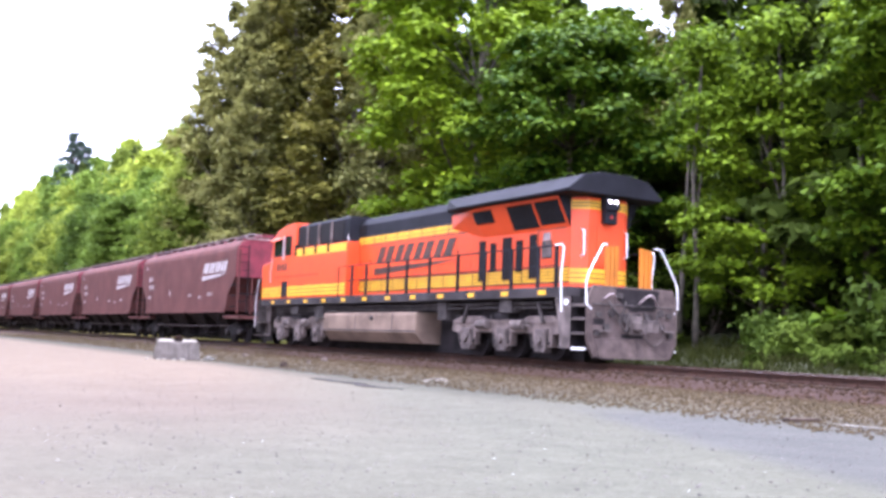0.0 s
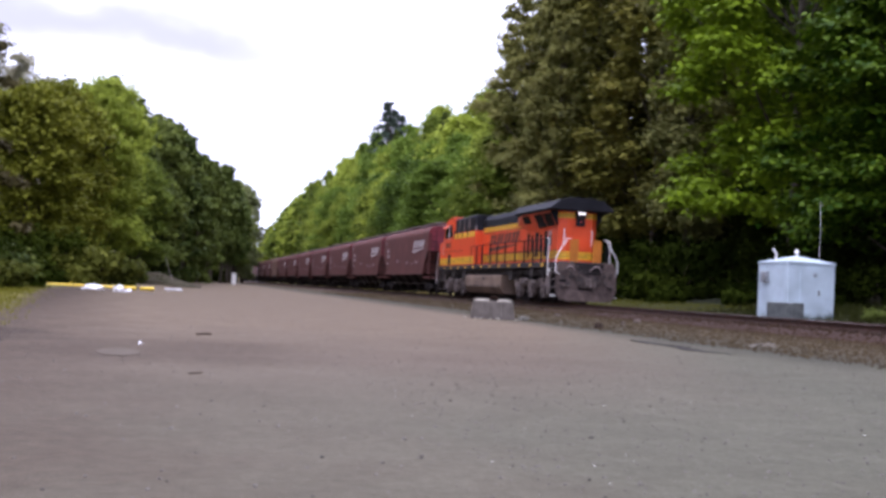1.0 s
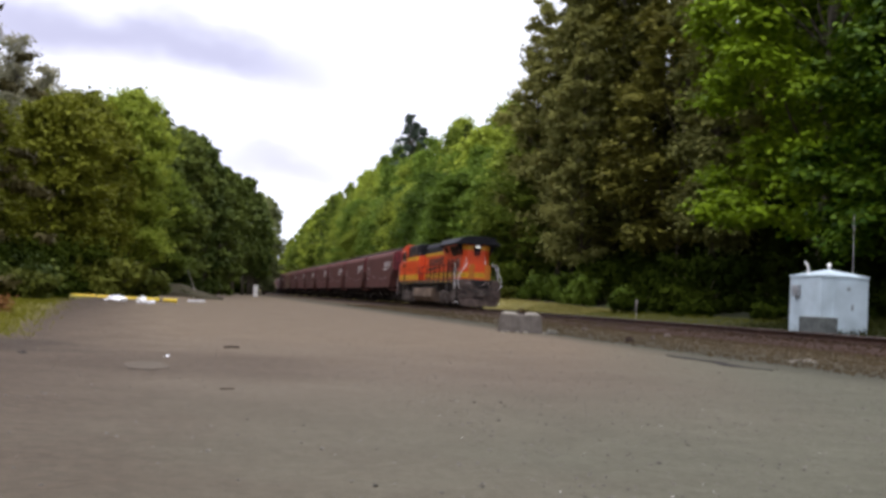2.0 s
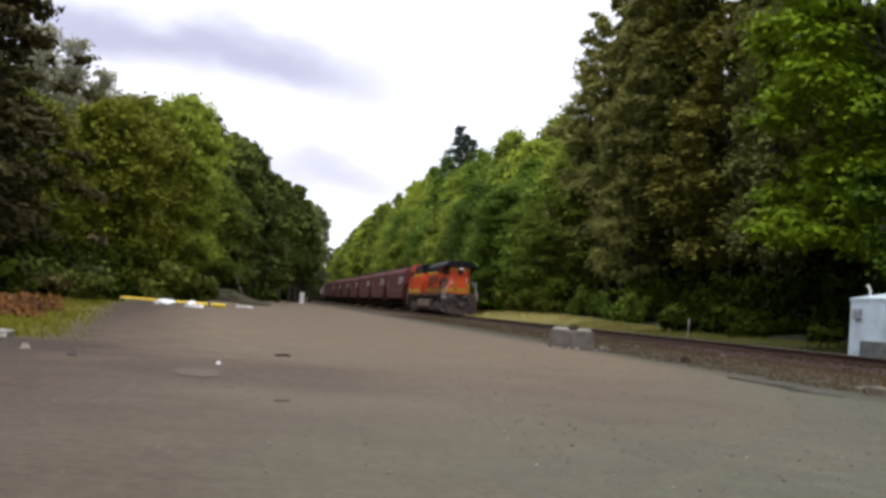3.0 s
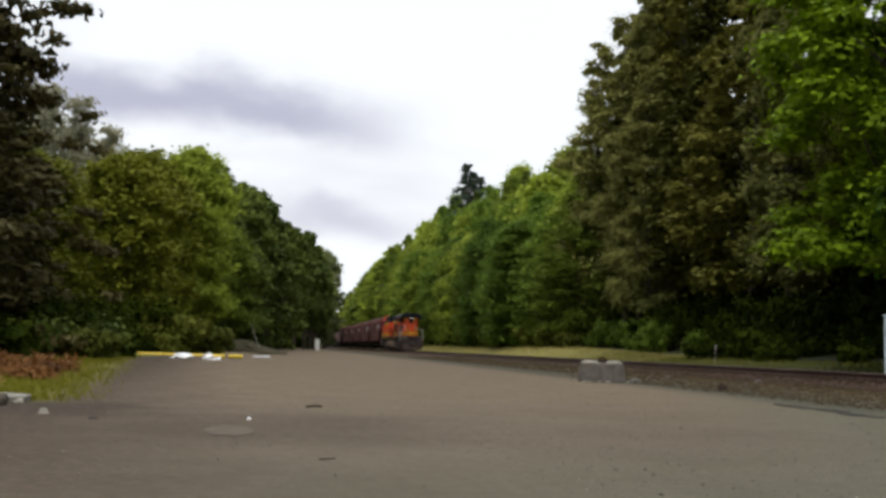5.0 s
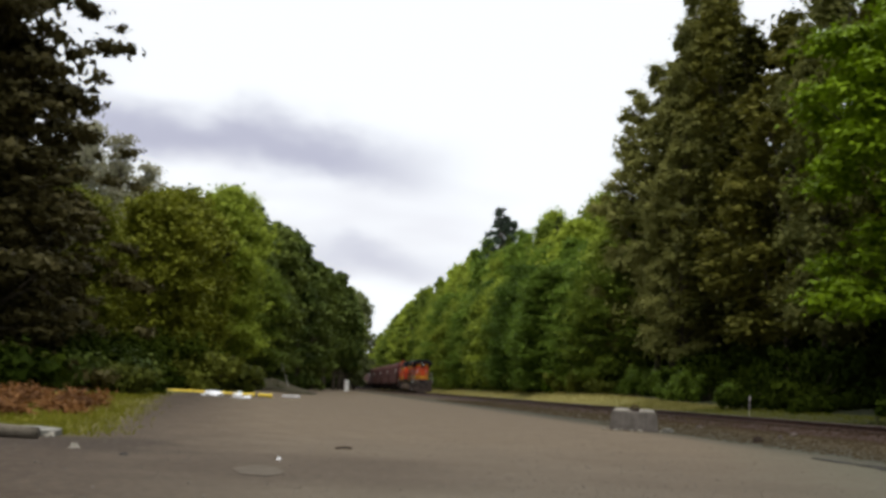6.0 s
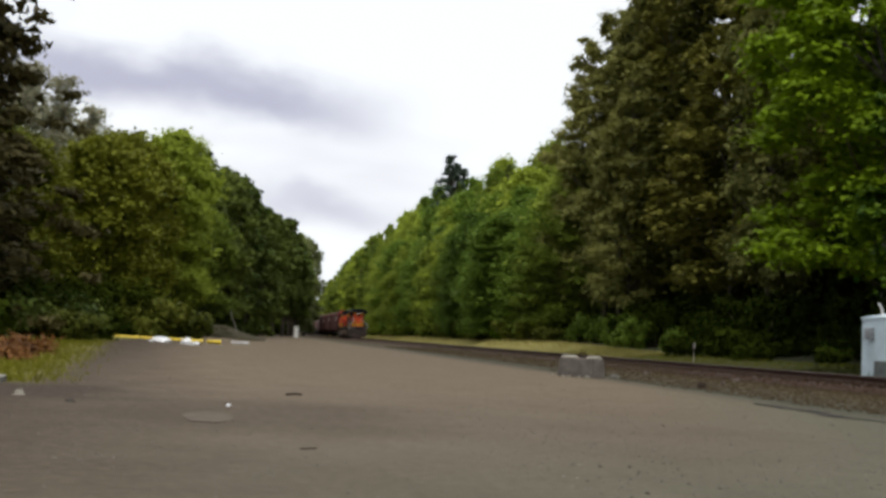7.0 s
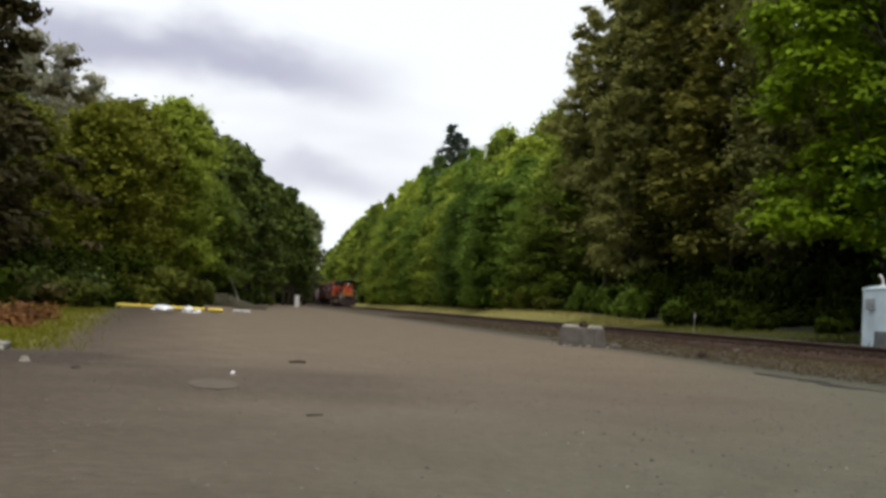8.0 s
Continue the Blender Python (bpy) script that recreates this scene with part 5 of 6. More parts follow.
    slab = solo("stone_slab", Shape().prism([(-0.55, -0.3), (0.42, -0.36), (0.56, 0.05), (0.3, 0.34), (-0.5, 0.3)], 0.0, 0.09, "z"), CONCRETE, "flat pale stone slab at the edge of the grass", "slab", bevel=0.015)
    slab.matrix_world = pose(-5.0, 15.1, 0.0, 2, 0, 20)
    log = solo("log", Shape().tube([(-5.9, 14.2, 0.08), (-5.2, 14.35, 0.09), (-4.55, 14.25, 0.07)], 0.1, 9, 0.075), BARK, "short dark rotten log lying beside the grass", "log", smooth=True)
    # Flat worn pieces: a concrete ring patch, a ragged lip of asphalt, a plank and a pale kerb strip near the ballast
    rng = random.Random(9)
    ring = [(-1.72 + 0.25 * math.cos(k * 0.314) * rng.uniform(0.85, 1.1), 11.08 + 0.6 * math.sin(k * 0.314) * rng.uniform(0.9, 1.1)) for k in range(20)]
    solo("concrete_patch", Shape().prism(ring, -0.03, 0.008, "z"), PATCH, "pale round concrete patch in the gravel", "patch", kind="structure")
    # Asphalt lip in dark strips that draw the shadow of its edge
    for shift, y_a, y_b, wide in ((-0.02, 14.9, 17.0, 0.2), (0.3, 16.8, 19.0, 0.15)):
        near, far = [], []
        for k in range(13):
            y = y_a + (y_b - y_a) * k / 12
            x = 8.02 + shift - 0.09 * (y - 14.6) + 0.07 * math.sin(3.1 * y) + rng.uniform(-0.07, 0.07)
            w = wide * math.sin(math.pi * (k + 0.3) / 12.6) * rng.uniform(0.55, 1.1) + 0.02
            near.append((x - w, y))
            far.append((x + w, y))
        solo("asphalt_lip", Shape().prism(near + far[::-1], -0.03, 0.014, "z"), ASPHALT, "ragged asphalt lip, dark for the shadow along its edge", "asphalt", kind="structure")
    solo("plank", Shape().box(10.05, 10.62, 8.0, 8.16, 0.0, 0.05), SLEEPER, "dark plank beside the ballast", "plank")
    solo("kerb_strip", Shape().prism([(10.3, 7.6), (10.42, 7.6), (10.6, 3.0), (10.48, 3.0)], -0.02, 0.03, "z"), CONCRETE, "pale concrete edging strip beside ballast", "edging", kind="structure")


build_hut()
build_posts()
build_block()
build_litter()


# ---- trees and shrubs ----
def leaf_mesh(name, centres, radii, count, leaf, mat, seed, up=0.7, flat=0.7, hollow=0.45, long_leaf=1.0, sides=4, out=0.95):
    """Leaves in clumps: each leaf a kite of its own, turned outwards and upwards."""
    rng = np.random.default_rng(seed)
    centres, radii = np.array(centres, float), np.array(radii, float)
    weight = radii ** 2
    pick = rng.choice(len(centres), count, p=weight / weight.sum())
    d = rng.normal(size=(count, 3))
    d /= np.linalg.norm(d, axis=1, keepdims=True)
    r = radii[pick] * np.minimum(np.abs(rng.normal(size=count)) * 0.5 + hollow * rng.random(count), 1.7)
    pos = centres[pick] + d * r[:, None] * np.array([1, 1, flat])
    nrm = out * d + np.array([0, 0, up]) + rng.normal(size=(count, 3)) * 0.55
    nrm /= np.linalg.norm(nrm, axis=1, keepdims=True)
    a = np.cross(nrm, rng.normal(size=(count, 3)))
    a /= np.linalg.norm(a, axis=1, keepdims=True)
    b = np.cross(nrm, a)
    s = (leaf * rng.uniform(0.6, 1.35, count))[:, None]
    if sides == 4:
        corners = [pos - a * s * 0.5 * long_leaf, pos + b * s * 0.42, pos + a * s * 0.6 * long_leaf, pos - b * s * 0.42]
    else:
        corners = [pos - a * s * 0.45 + b * s * 0.5, pos + a * s * 0.75, pos - a * s * 0.4 - b * s * 0.55]
    verts = np.stack(corners, 1).reshape(-1, 3)
    me = bpy.data.meshes.new(name)
    me.vertices.add(sides * count)
    me.loops.add(sides * count)
    me.polygons.add(count)
    me.vertices.foreach_set("co", verts.ravel())
    me.loops.foreach_set("vertex_index", np.arange(sides * count, dtype=np.int32))
    me.polygons.foreach_set("loop_start", np.arange(0, sides * count, sides, dtype=np.int32))
    me.update(calc_edges=True)
    me.materials.append(mat)
    return me


def limb(s, rng, a, b, r0, r1, sag=0.3):
    a, b = Vector(a), Vector(b)
    pts = [a.lerp(b, k / 2) + Vector((rng.uniform(-1, 1), rng.uniform(-1, 1), rng.uniform(-0.3, 0.6))) * sag * math.sin(math.pi * k / 2) for k in range(3)]
    s.tube(pts, r0, 4, r1)


def tree(label, height, radius, base, clumps, leaves, leaf, mat, seed, form="round", bark=None, group="", flat=0.6, up=0.8, clump=0.2, trunk=None, sides=3, out=0.95):
    """A broadleaf or conifer with a tapered trunk, limbs and a crown of leaf clumps."""
    rng = random.Random(seed)
    ob = thing("tree", label, "tree", group)
    wood = Shape()
    r0 = trunk or 0.018 * height
    lean = Vector((rng.uniform(-0.4, 0.4), rng.uniform(-0.4, 0.4), 0))
    top = 0.93 if form in ("fir", "spire", "boughs") else 0.75
    spine = [Vector((0, 0, -0.6)) + lean * (k / 5) ** 2 + Vector((0, 0, (height * top + 0.6) * k / 5)) for k in range(6)]
    wood.tube(spine, r0, 9, r0 * 0.18)
    centres, radii = [], []
    for k in range(clumps):
        f = (k + rng.random()) / clumps
        if form == "fir":
            f = f ** 0.8
            z = base + (height - base) * f
            reach = radius * (1 - f) ** 0.85 + 0.15
            rad = max(0.35, radius * clump * (1.15 - f))
            rr = reach * rng.uniform(0.35, 1.0)
        elif form == "boughs":
            level = int(f * 17) / 17
            z = base + (height - base) * level
            reach = radius * (1 - level) ** 0.6 + 0.5
            along = rng.uniform(0.25, 1.0)
            rr = reach * along
            rad = max(0.3, radius * clump * (1.25 - 0.75 * along))
            z -= 0.9 * along ** 2
        elif form == "spire":
            z = base + (height - base) * f
            reach = radius * (0.55 + 0.45 * math.sin(math.pi * min(1.0, f * 1.15 + 0.1))) * (1.0 if f < 0.7 else (1.25 - f) / 0.55)
            rad = radius * clump * rng.uniform(0.7, 1.15) * (1.1 - 0.45 * f)
            rr = reach * rng.uniform(0.3, 1.0)
        else:
            z = base + (height - base) * f
            reach = radius * math.sqrt(max(0.0, 1 - (1.75 * (f - 0.42)) ** 2 * (0.75 if f < 0.42 else 1.0)))
            rad = radius * clump * rng.uniform(0.65, 1.25)
            rr = max(0.0, reach - 0.6 * rad) * math.sqrt(rng.uniform(0.12, 1.0))
        a = rng.uniform(0, 2 * math.pi)
        if form == "boughs":
            a = 2 * math.pi * (rng.randrange(6) + 0.37 * int(f * 17)) / 6 + rng.uniform(-0.14, 0.14)
        c = Vector((rr * math.cos(a), rr * math.sin(a), min(z, height - 0.5 * rad)))
        centres.append(c)
        radii.append(rad)
        if k % max(3, clumps // 28) == 0:
            root = spine[max(1, min(4, int(5 * (c.z - 0.25 * rr) / (height * top))))]
            limb(wood, rng, root, c, r0 * 0.32, r0 * 0.06, 0.05 * radius)
    part("trunk", wood, bark or BARK, ob, smooth=True)
    crown = new("crown", leaf_mesh("crown", centres, radii, leaves, leaf, mat, seed, up, flat, sides=sides, out=out))
    crown.parent = ob
    return ob


def put(ob, x, y, turn=0.0, scale=1.0, tall=1.0, sink=0.15):
    ob.matrix_basis = pose(x, y, ground_z(x, y) - sink, 0, 0, turn) @ Matrix.Diagonal((scale, scale, scale * tall, 1))
    return ob


def again(ob, x, y, turn, scale, tall=1.0):
    c = copy_thing(ob, pose(0, 0, 0))
    return put(c, x, y, turn, scale, tall)


def build_near_trees():
    g = "trees behind the railway"
    m1 = tree("broad bright-green maple tree behind the track", 21, 7.6, 3.6, 175, 70000, 0.255, MAPLE, 11, group=g, clump=0.18, flat=0.45, up=1.5)
    put(m1, 30.8, 49.0, 20, 1.12)
    m2 = tree("bright-green maple tree with low hanging boughs", 18, 6.5, 3.0, 160, 60000, 0.255, MAPLE, 12, group=g, clump=0.19, flat=0.45, up=1.5)
    put(m2, 29.5, 38.5, 140, 1.0, 0.86)
    m3 = tree("tall leafy maple tree in the dark wood", 23, 7.0, 4.0, 150, 26000, 0.33, MAPLE, 13, group=g, clump=0.18, flat=0.45, up=1.5)
    put(m3, 36.0, 43.5, 200, 1.0, 0.74)
    again(m3, 41.0, 52.0, 80, 1.0, 0.6)
    again(m3, 39.0, 34.5, 300, 0.95, 0.55)
    again(m2, 29.5, 17.5, 60, 0.8, 1.0)
    again(m3, 34.0, 13.0, 10, 0.9)
    again(m2, 31.0, 6.0, 250, 1.0)
    again(m2, 29.3, 26.0, 190, 0.62, 0.9)
    again(m2, 28.6, 12.0, 320, 0.6, 0.85)
    # Olive-grey poplars
    p1 = tree("tall olive-grey poplar tree with dense small leaves", 35, 5.6, 5.2, 185, 29000, 0.36, POPLAR, 21, "spire", BARK, g, flat=0.75, clump=0.235, up=1.3, trunk=0.36)
    put(p1, 33.0, 77.0, 0, 1.0, 0.82)
    p2 = tree("tall pale grey-green poplar with a ragged crown", 33, 4.6, 4.6, 165, 27000, 0.3, PALE_POPLAR, 22, "spire", BARK, g, flat=0.75, clump=0.25, up=1.3, trunk=0.32)
    put(p2, 31.0, 93.0, 0, 1.08, 0.87)
    again(p1, 33.5, 85.0, 70, 0.95)
    again(p1, 31.5, 68.0, 130, 1.0, 0.74)
    again(p2, 35.5, 96.0, 60, 1.0, 1.2)
    again(p2, 29.6, 97.0, 250, 0.95, 0.95)
    again(p2, 30.2, 87.0, 110, 0.9, 0.98)
    again(p1, 38.0, 72.0, 220, 1.1)
    again(p2, 30.5, 61.0, 300, 0.85, 1.1)
    again(p2, 29.5, 83.0, 200, 0.8, 0.9)
    again(p2, 32.2, 89.0, 20, 1.05, 0.96)
    again(p1, 35.0, 91.5, 160, 1.0, 1.12)
    # Dark firs deep in the wood
    f1 = tree("tall dark fir tree in the shaded wood", 27, 4.0, 3.5, 260, 7500, 0.58, NEEDLE, 31, "fir", BARK, g, flat=0.4, clump=0.22, up=0.3)
    put(f1, 34.0, 28.0, 0)
    for x, y, a, s in ((41, 40, 40, 1.0), (37, 22, 90, 0.95), (40, 33, 10, 1.1), (41, 17, 200, 1.0), (38, 9, 60, 0.9), (45, 61, 150, 1.05), (36, 57, 240, 0.85), (43, 62, 300, 1.0), (48, 22, 20, 1.1), (46, 8, 70, 1.1), (31, 22.5, 140, 0.9), (39, 66, 200, 0.75), (41.5, 71, 15, 0.8), (44, 76, 100, 0.85), (40.5, 79, 260, 0.75), (43, 84, 320, 0.8), (41, 90, 45, 0.75), (46, 92, 135, 0.8)):
        again(f1, x, y, a, s)
    f2 = tree("dark fir tree deep in the wood", 26, 5.5, 0.5, 160, 5500, 0.75, NEEDLE, 32, "fir", BARK, g, flat=0.4, clump=0.25, up=0.3)
    put(f2, 52.0, 8.0)
    for k in range(17):
        again(f2, 51.0 + 3.0 * (k % 2), 13.0 + 5.5 * k, 50 * k, 1.0 + 0.04 * (k % 3), 0.5 if 42 < 13.0 + 5.5 * k < 70 else 1.0)
    again(p2, 36.5, 38.5, 77, 0.5, 1.15)
    # Slim bare stems at the wood's edge
    stem = thing("tree", "slim pale bare-stemmed young tree in the shade", "tree", g)
    part("trunk", Shape().tube([(0, 0, -0.3), (0.15, 0.1, 3), (0.05, 0.3, 7), (0.4, 0.2, 12)], 0.13, 8, 0.04).tube([(0.08, 0.2, 5), (0.9, 0.5, 8), (1.2, 0.4, 10)], 0.06, 6, 0.02), BARK, stem, smooth=True)
    top = new("crown", leaf_mesh("crown", [(0.4, 0.2, 12), (1.2, 0.4, 10), (0.1, 0, 9.5), (0.8, 0.8, 11.5)], [1.2, 1.1, 1.0, 1.1], 2600, 0.2, MAPLE, 90, 0.7, 0.7, sides=3))
    top.parent = stem
    put(stem, 26.8, 27.0, 0)
    for x, y, a in ((28.6, 24.2, 100), (28.3, 29.5, 250), (28.5, 20.8, 20)):
        again(stem, x, y, a, 1.0)


def build_far_trees():
    rng = random.Random(77)
    g = "wood along the far side of the track"
    kinds = [tree("leafy green alder tree in the wooded bank", 17, 4.6, 0.8, 200, 27000, 0.245, ALDER, 41, group=g, up=0.8, out=0.38, clump=0.26),
             tree("tall green alder tree in the wooded bank", 19, 4.4, 1.0, 200, 27000, 0.245, GREEN_ALDER, 42, group=g, up=0.8, out=0.38, clump=0.28),
             tree("yellow-green maple tree in the wooded bank", 15, 5.0, 0.5, 200, 27000, 0.245, ALDER, 43, group=g, up=0.8, out=0.38, clump=0.26)]
    kinds += [tree("distant green alder tree in the wooded bank", 17, 4.6, 0.8, 130, 11000, 0.37, ALDER, 44, group=g, up=0.8, out=0.38, clump=0.27),
              tree("distant tall alder tree in the wooded bank", 19, 4.0, 1.0, 130, 11000, 0.37, GREEN_ALDER, 45, group=g, up=0.8, out=0.38, clump=0.29),
              tree("distant yellow-green maple tree in the wooded bank", 15, 5.0, 0.5, 130, 11000, 0.37, ALDER, 46, group=g, up=0.8, out=0.38, clump=0.27)]
    kinds += [tree("far green tree at the end of the wooded bank", 17, 4.6, 0.8, 80, 2200, 0.85, ALDER, 47, group=g, up=1.1, out=0.3, clump=0.17)]
    used = [False] * 7
    spots = []
    y = 97.0
    while y < 560:
        c = bend(y)
        near = y < 230
        for x, tall in ((26.8, 0.95), (31.0, 1.22), (36.5, 1.38)):
            spots.append((x + c + rng.uniform(-1.4, 1.4), y + rng.uniform(-2, 2), tall))
        y += 6.0 if near else 10.0
    for x, y, tall in spots:
        tall *= 0.76 if y < 122 else 0.88 if y < 150 else 0.98 if y < 215 else 1.12
        k = rng.choice((0, 0, 1, 1, 2)) + (0 if x - bend(y) < 29 and y < 225 else 3)
        k = 6 if y > 235 else k
        s = rng.uniform(0.9, 1.3)
        tall *= 18.6 * rng.uniform(0.88, 1.07) / (s * (17, 19, 15, 17, 19, 15, 17)[k])
        if used[k]:
            again(kinds[k], x, y, rng.uniform(0, 360), s, tall)
        else:
            put(kinds[k], x, y, 0, s, tall)
            used[k] = True
    # Trees that close the distance beyond the curve
    for k in range(9):
        again(kinds[6], 12.0 + 2.6 * k, 575 + rng.uniform(-12, 12), rng.uniform(0, 360), 1.25, 1.4 + 0.15 * rng.random())
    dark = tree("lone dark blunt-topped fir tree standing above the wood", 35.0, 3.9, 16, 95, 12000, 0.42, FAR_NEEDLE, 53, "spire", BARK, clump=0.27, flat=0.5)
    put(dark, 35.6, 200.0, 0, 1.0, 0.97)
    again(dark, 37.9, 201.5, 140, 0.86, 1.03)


def build_left_trees():
    rng = random.Random(5)
    g = "wood along the open side of the lot"
    o1 = tree("leafy olive-green willow tree at the lot's edge", 15, 5.0, 2.6, 190, 29000, 0.26, OLIVE, 61, group=g, clump=0.24, out=0.5)
    o2 = tree("green alder tree at the lot's edge", 16, 4.6, 2.8, 190, 29000, 0.26, ALDER, 62, group=g, clump=0.24, out=0.5)
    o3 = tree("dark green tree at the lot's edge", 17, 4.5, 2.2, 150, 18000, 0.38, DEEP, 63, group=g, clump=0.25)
    o4 = tree("distant green alder at the lot's far edge", 16, 4.6, 0.5, 150, 7200, 0.54, ALDER, 64, group=g, clump=0.19)
    o5 = tree("distant dark green tree at the lot's far edge", 17, 4.5, 0.5, 150, 7200, 0.54, DEEP, 65, group=g, clump=0.19)
    o6 = tree("distant dark tree with low boughs at the lot's far edge", 17, 4.2, 3.8, 150, 7200, 0.54, DEEP, 66, group=g, clump=0.2)
    put(o6, 0.5, 176, 0, 1.0, 1.1)
    put(o4, -12.0, 125, 0, 1.1)
    put(o5, -14.0, 112, 0, 1.1)
    put(o1, -11.0, 66, 0, 0.85, 0.93)
    put(o2, -8.2, 84, 0, 1.0, 1.0)
    put(o3, -5.5, 108, 0, 1.0, 1.0)
    again(o1, -14.5, 59, 90, 0.75, 0.9)
    again(o1, -11.0, 77, 200, 0.95, 0.98)
    again(o2, -10.0, 95, 120, 1.05, 1.0)
    again(o2, -6.5, 95, 40, 0.85, 0.85)
    again(o3, -8.0, 101, 70, 1.05, 0.97)
    for y, x in ((118, -3.5), (130, -2.0), (142, -0.3), (156, 1.2), (170, 2.8), (185, 4.4), (200, 5.8), (215, 7.2), (230, 8.2), (243, 9.0)):
        k = rng.choice((o4, o5, o5))
        again(k if y < 150 else o6, x - (0.2 if y < 150 else 0.9 if y < 175 else 0.3), y, rng.uniform(0, 360), rng.uniform(0.88, 1.0), 1.14 if y < 180 else 1.3)
        again(k, x - 8, y + 5, rng.uniform(0, 360), rng.uniform(1.0, 1.1), 1.1)
    tips = tree("feathery tree with distance haze in its leaves, ending the wood", 23, 4.6, 1.5, 150, 9000, 0.48, HAZED_LEAF, 69, group=g, clump=0.24, up=0.6)
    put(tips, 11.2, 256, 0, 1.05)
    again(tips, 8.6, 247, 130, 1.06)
    for y in range(60, 120, 11):
        again(rng.choice((o1, o2, o3)), -22 + 0.05 * y, y, rng.uniform(0, 360), 0.85, 0.9)
    tip = tree("slender dark fir tree standing in the wood", 20, 2.3, 3.0, 120, 3600, 0.36, DEEP, 68, "fir", BARK, g, flat=0.5, clump=0.24, up=0.4)
    put(tip, -9.6, 108, 0, 1.0, 1.02)
    for x, y, tall in ((-7.2, 114, 1.04), (-5.6, 121, 1.02), (-4.6, 131, 1.08), (-3.4, 137, 1.0), (-1.8, 150, 1.1), (0.2, 163, 1.06), (2.2, 181, 1.12), (4.6, 205, 1.12), (6.6, 226, 1.1), (-11.5, 101, 0.95), (-12.5, 96, 0.92)):
        again(tip, x, y, 37 * y, 1.0, 0.94 * tall)
    for x, y, tall in ((27.5, 262, 1.2), (28.2, 283, 1.18), (29.0, 305, 1.22), (27.0, 330, 1.15), (30.5, 352, 1.3), (33.0, 178, 1.3), (34.5, 160, 1.24), (32.5, 139, 1.16), (36.0, 128, 1.2), (31.5, 222, 1.25)):
        again(tip, x + bend(y), y, 53 * y, 1.0, tall)
    d2 = tree("large dark tree in the wood beside the lot", 30, 6.2, 0.8, 300, 13000, 0.48, DUSKY, 72, "spire", group=g, clump=0.19, flat=0.6)
    d = tree("large dark fir with drooping layered boughs overhanging the lot", 31, 7.4, 0.8, 620, 52000, 0.24, DUSKY, 71, "boughs", group=g, clump=0.135, flat=0.4, up=0.5)
    put(d, -15.1, 42.0, 30, 1.05)
    put(d2, -17.5, 45.5, 300, 0.95)
    again(d2, -19.5, 37, 130, 0.9)
    again(d2, -22.0, 51, 230, 1.0, 1.1)
    again(d2, -13.9, 48, 10, 0.6, 0.62)
    again(d2, -13.6, 40.5, 200, 0.62, 0.6)
    again(d2, -15.6, 43.5, 80, 0.62, 0.95)
    again(d, -19.0, 43.0, 170, 0.9)
    w = tree("thin grey-green poplar with sparse leaves", 17.2, 2.9, 3, 130, 10500, 0.2, GREY_LEAF, 81, "spire", PALE_BARK, g, clump=0.42, up=0.5)
    put(w, -16.0, 79, 0, 1.02)
    again(w, -14.2, 81, 100, 0.94)
    again(w, -17.8, 76, 200, 1.0)
    again(w, -12.0, 82, 300, 0.84)
    again(w, -18.8, 79, 50, 1.05)
    again(w, -13.2, 86, 150, 0.9)
    again(w, -15.2, 84, 250, 0.9)
    again(w, -17.0, 84, 20, 0.93)


def shrub(label, mat, seed, size, leaves, leaf, group, clumps=9, long_leaf=1.0, loose=1.0):
    rng = random.Random(seed)
    ob = thing("shrub", label, "shrub", group)
    stems = Shape()
    centres, radii = [], []
    for k in range(clumps):
        a, r = rng.uniform(0, 6.28), rng.uniform(0.0, 0.75) * size
        c = Vector((r * math.cos(a), r * math.sin(a), rng.uniform(0.25, 0.9) * size * 0.8))
        centres.append(c)
        radii.append(size * rng.uniform(0.3, 0.48) * (9 / clumps) ** 0.5 * loose)
        stems.tube([(0, 0, -0.2), tuple(c * 0.6 + Vector((0, 0, 0.05))), tuple(c)], 0.03 * size, 5, 0.008)
    part("stem", stems, BARK, ob)
    crown = new("foliage", leaf_mesh("foliage", centres, radii, leaves, leaf, mat, seed, 0.5, 0.8, sides=3 if long_leaf == 1.0 else 4, long_leaf=long_leaf))
    crown.parent = ob
    return ob


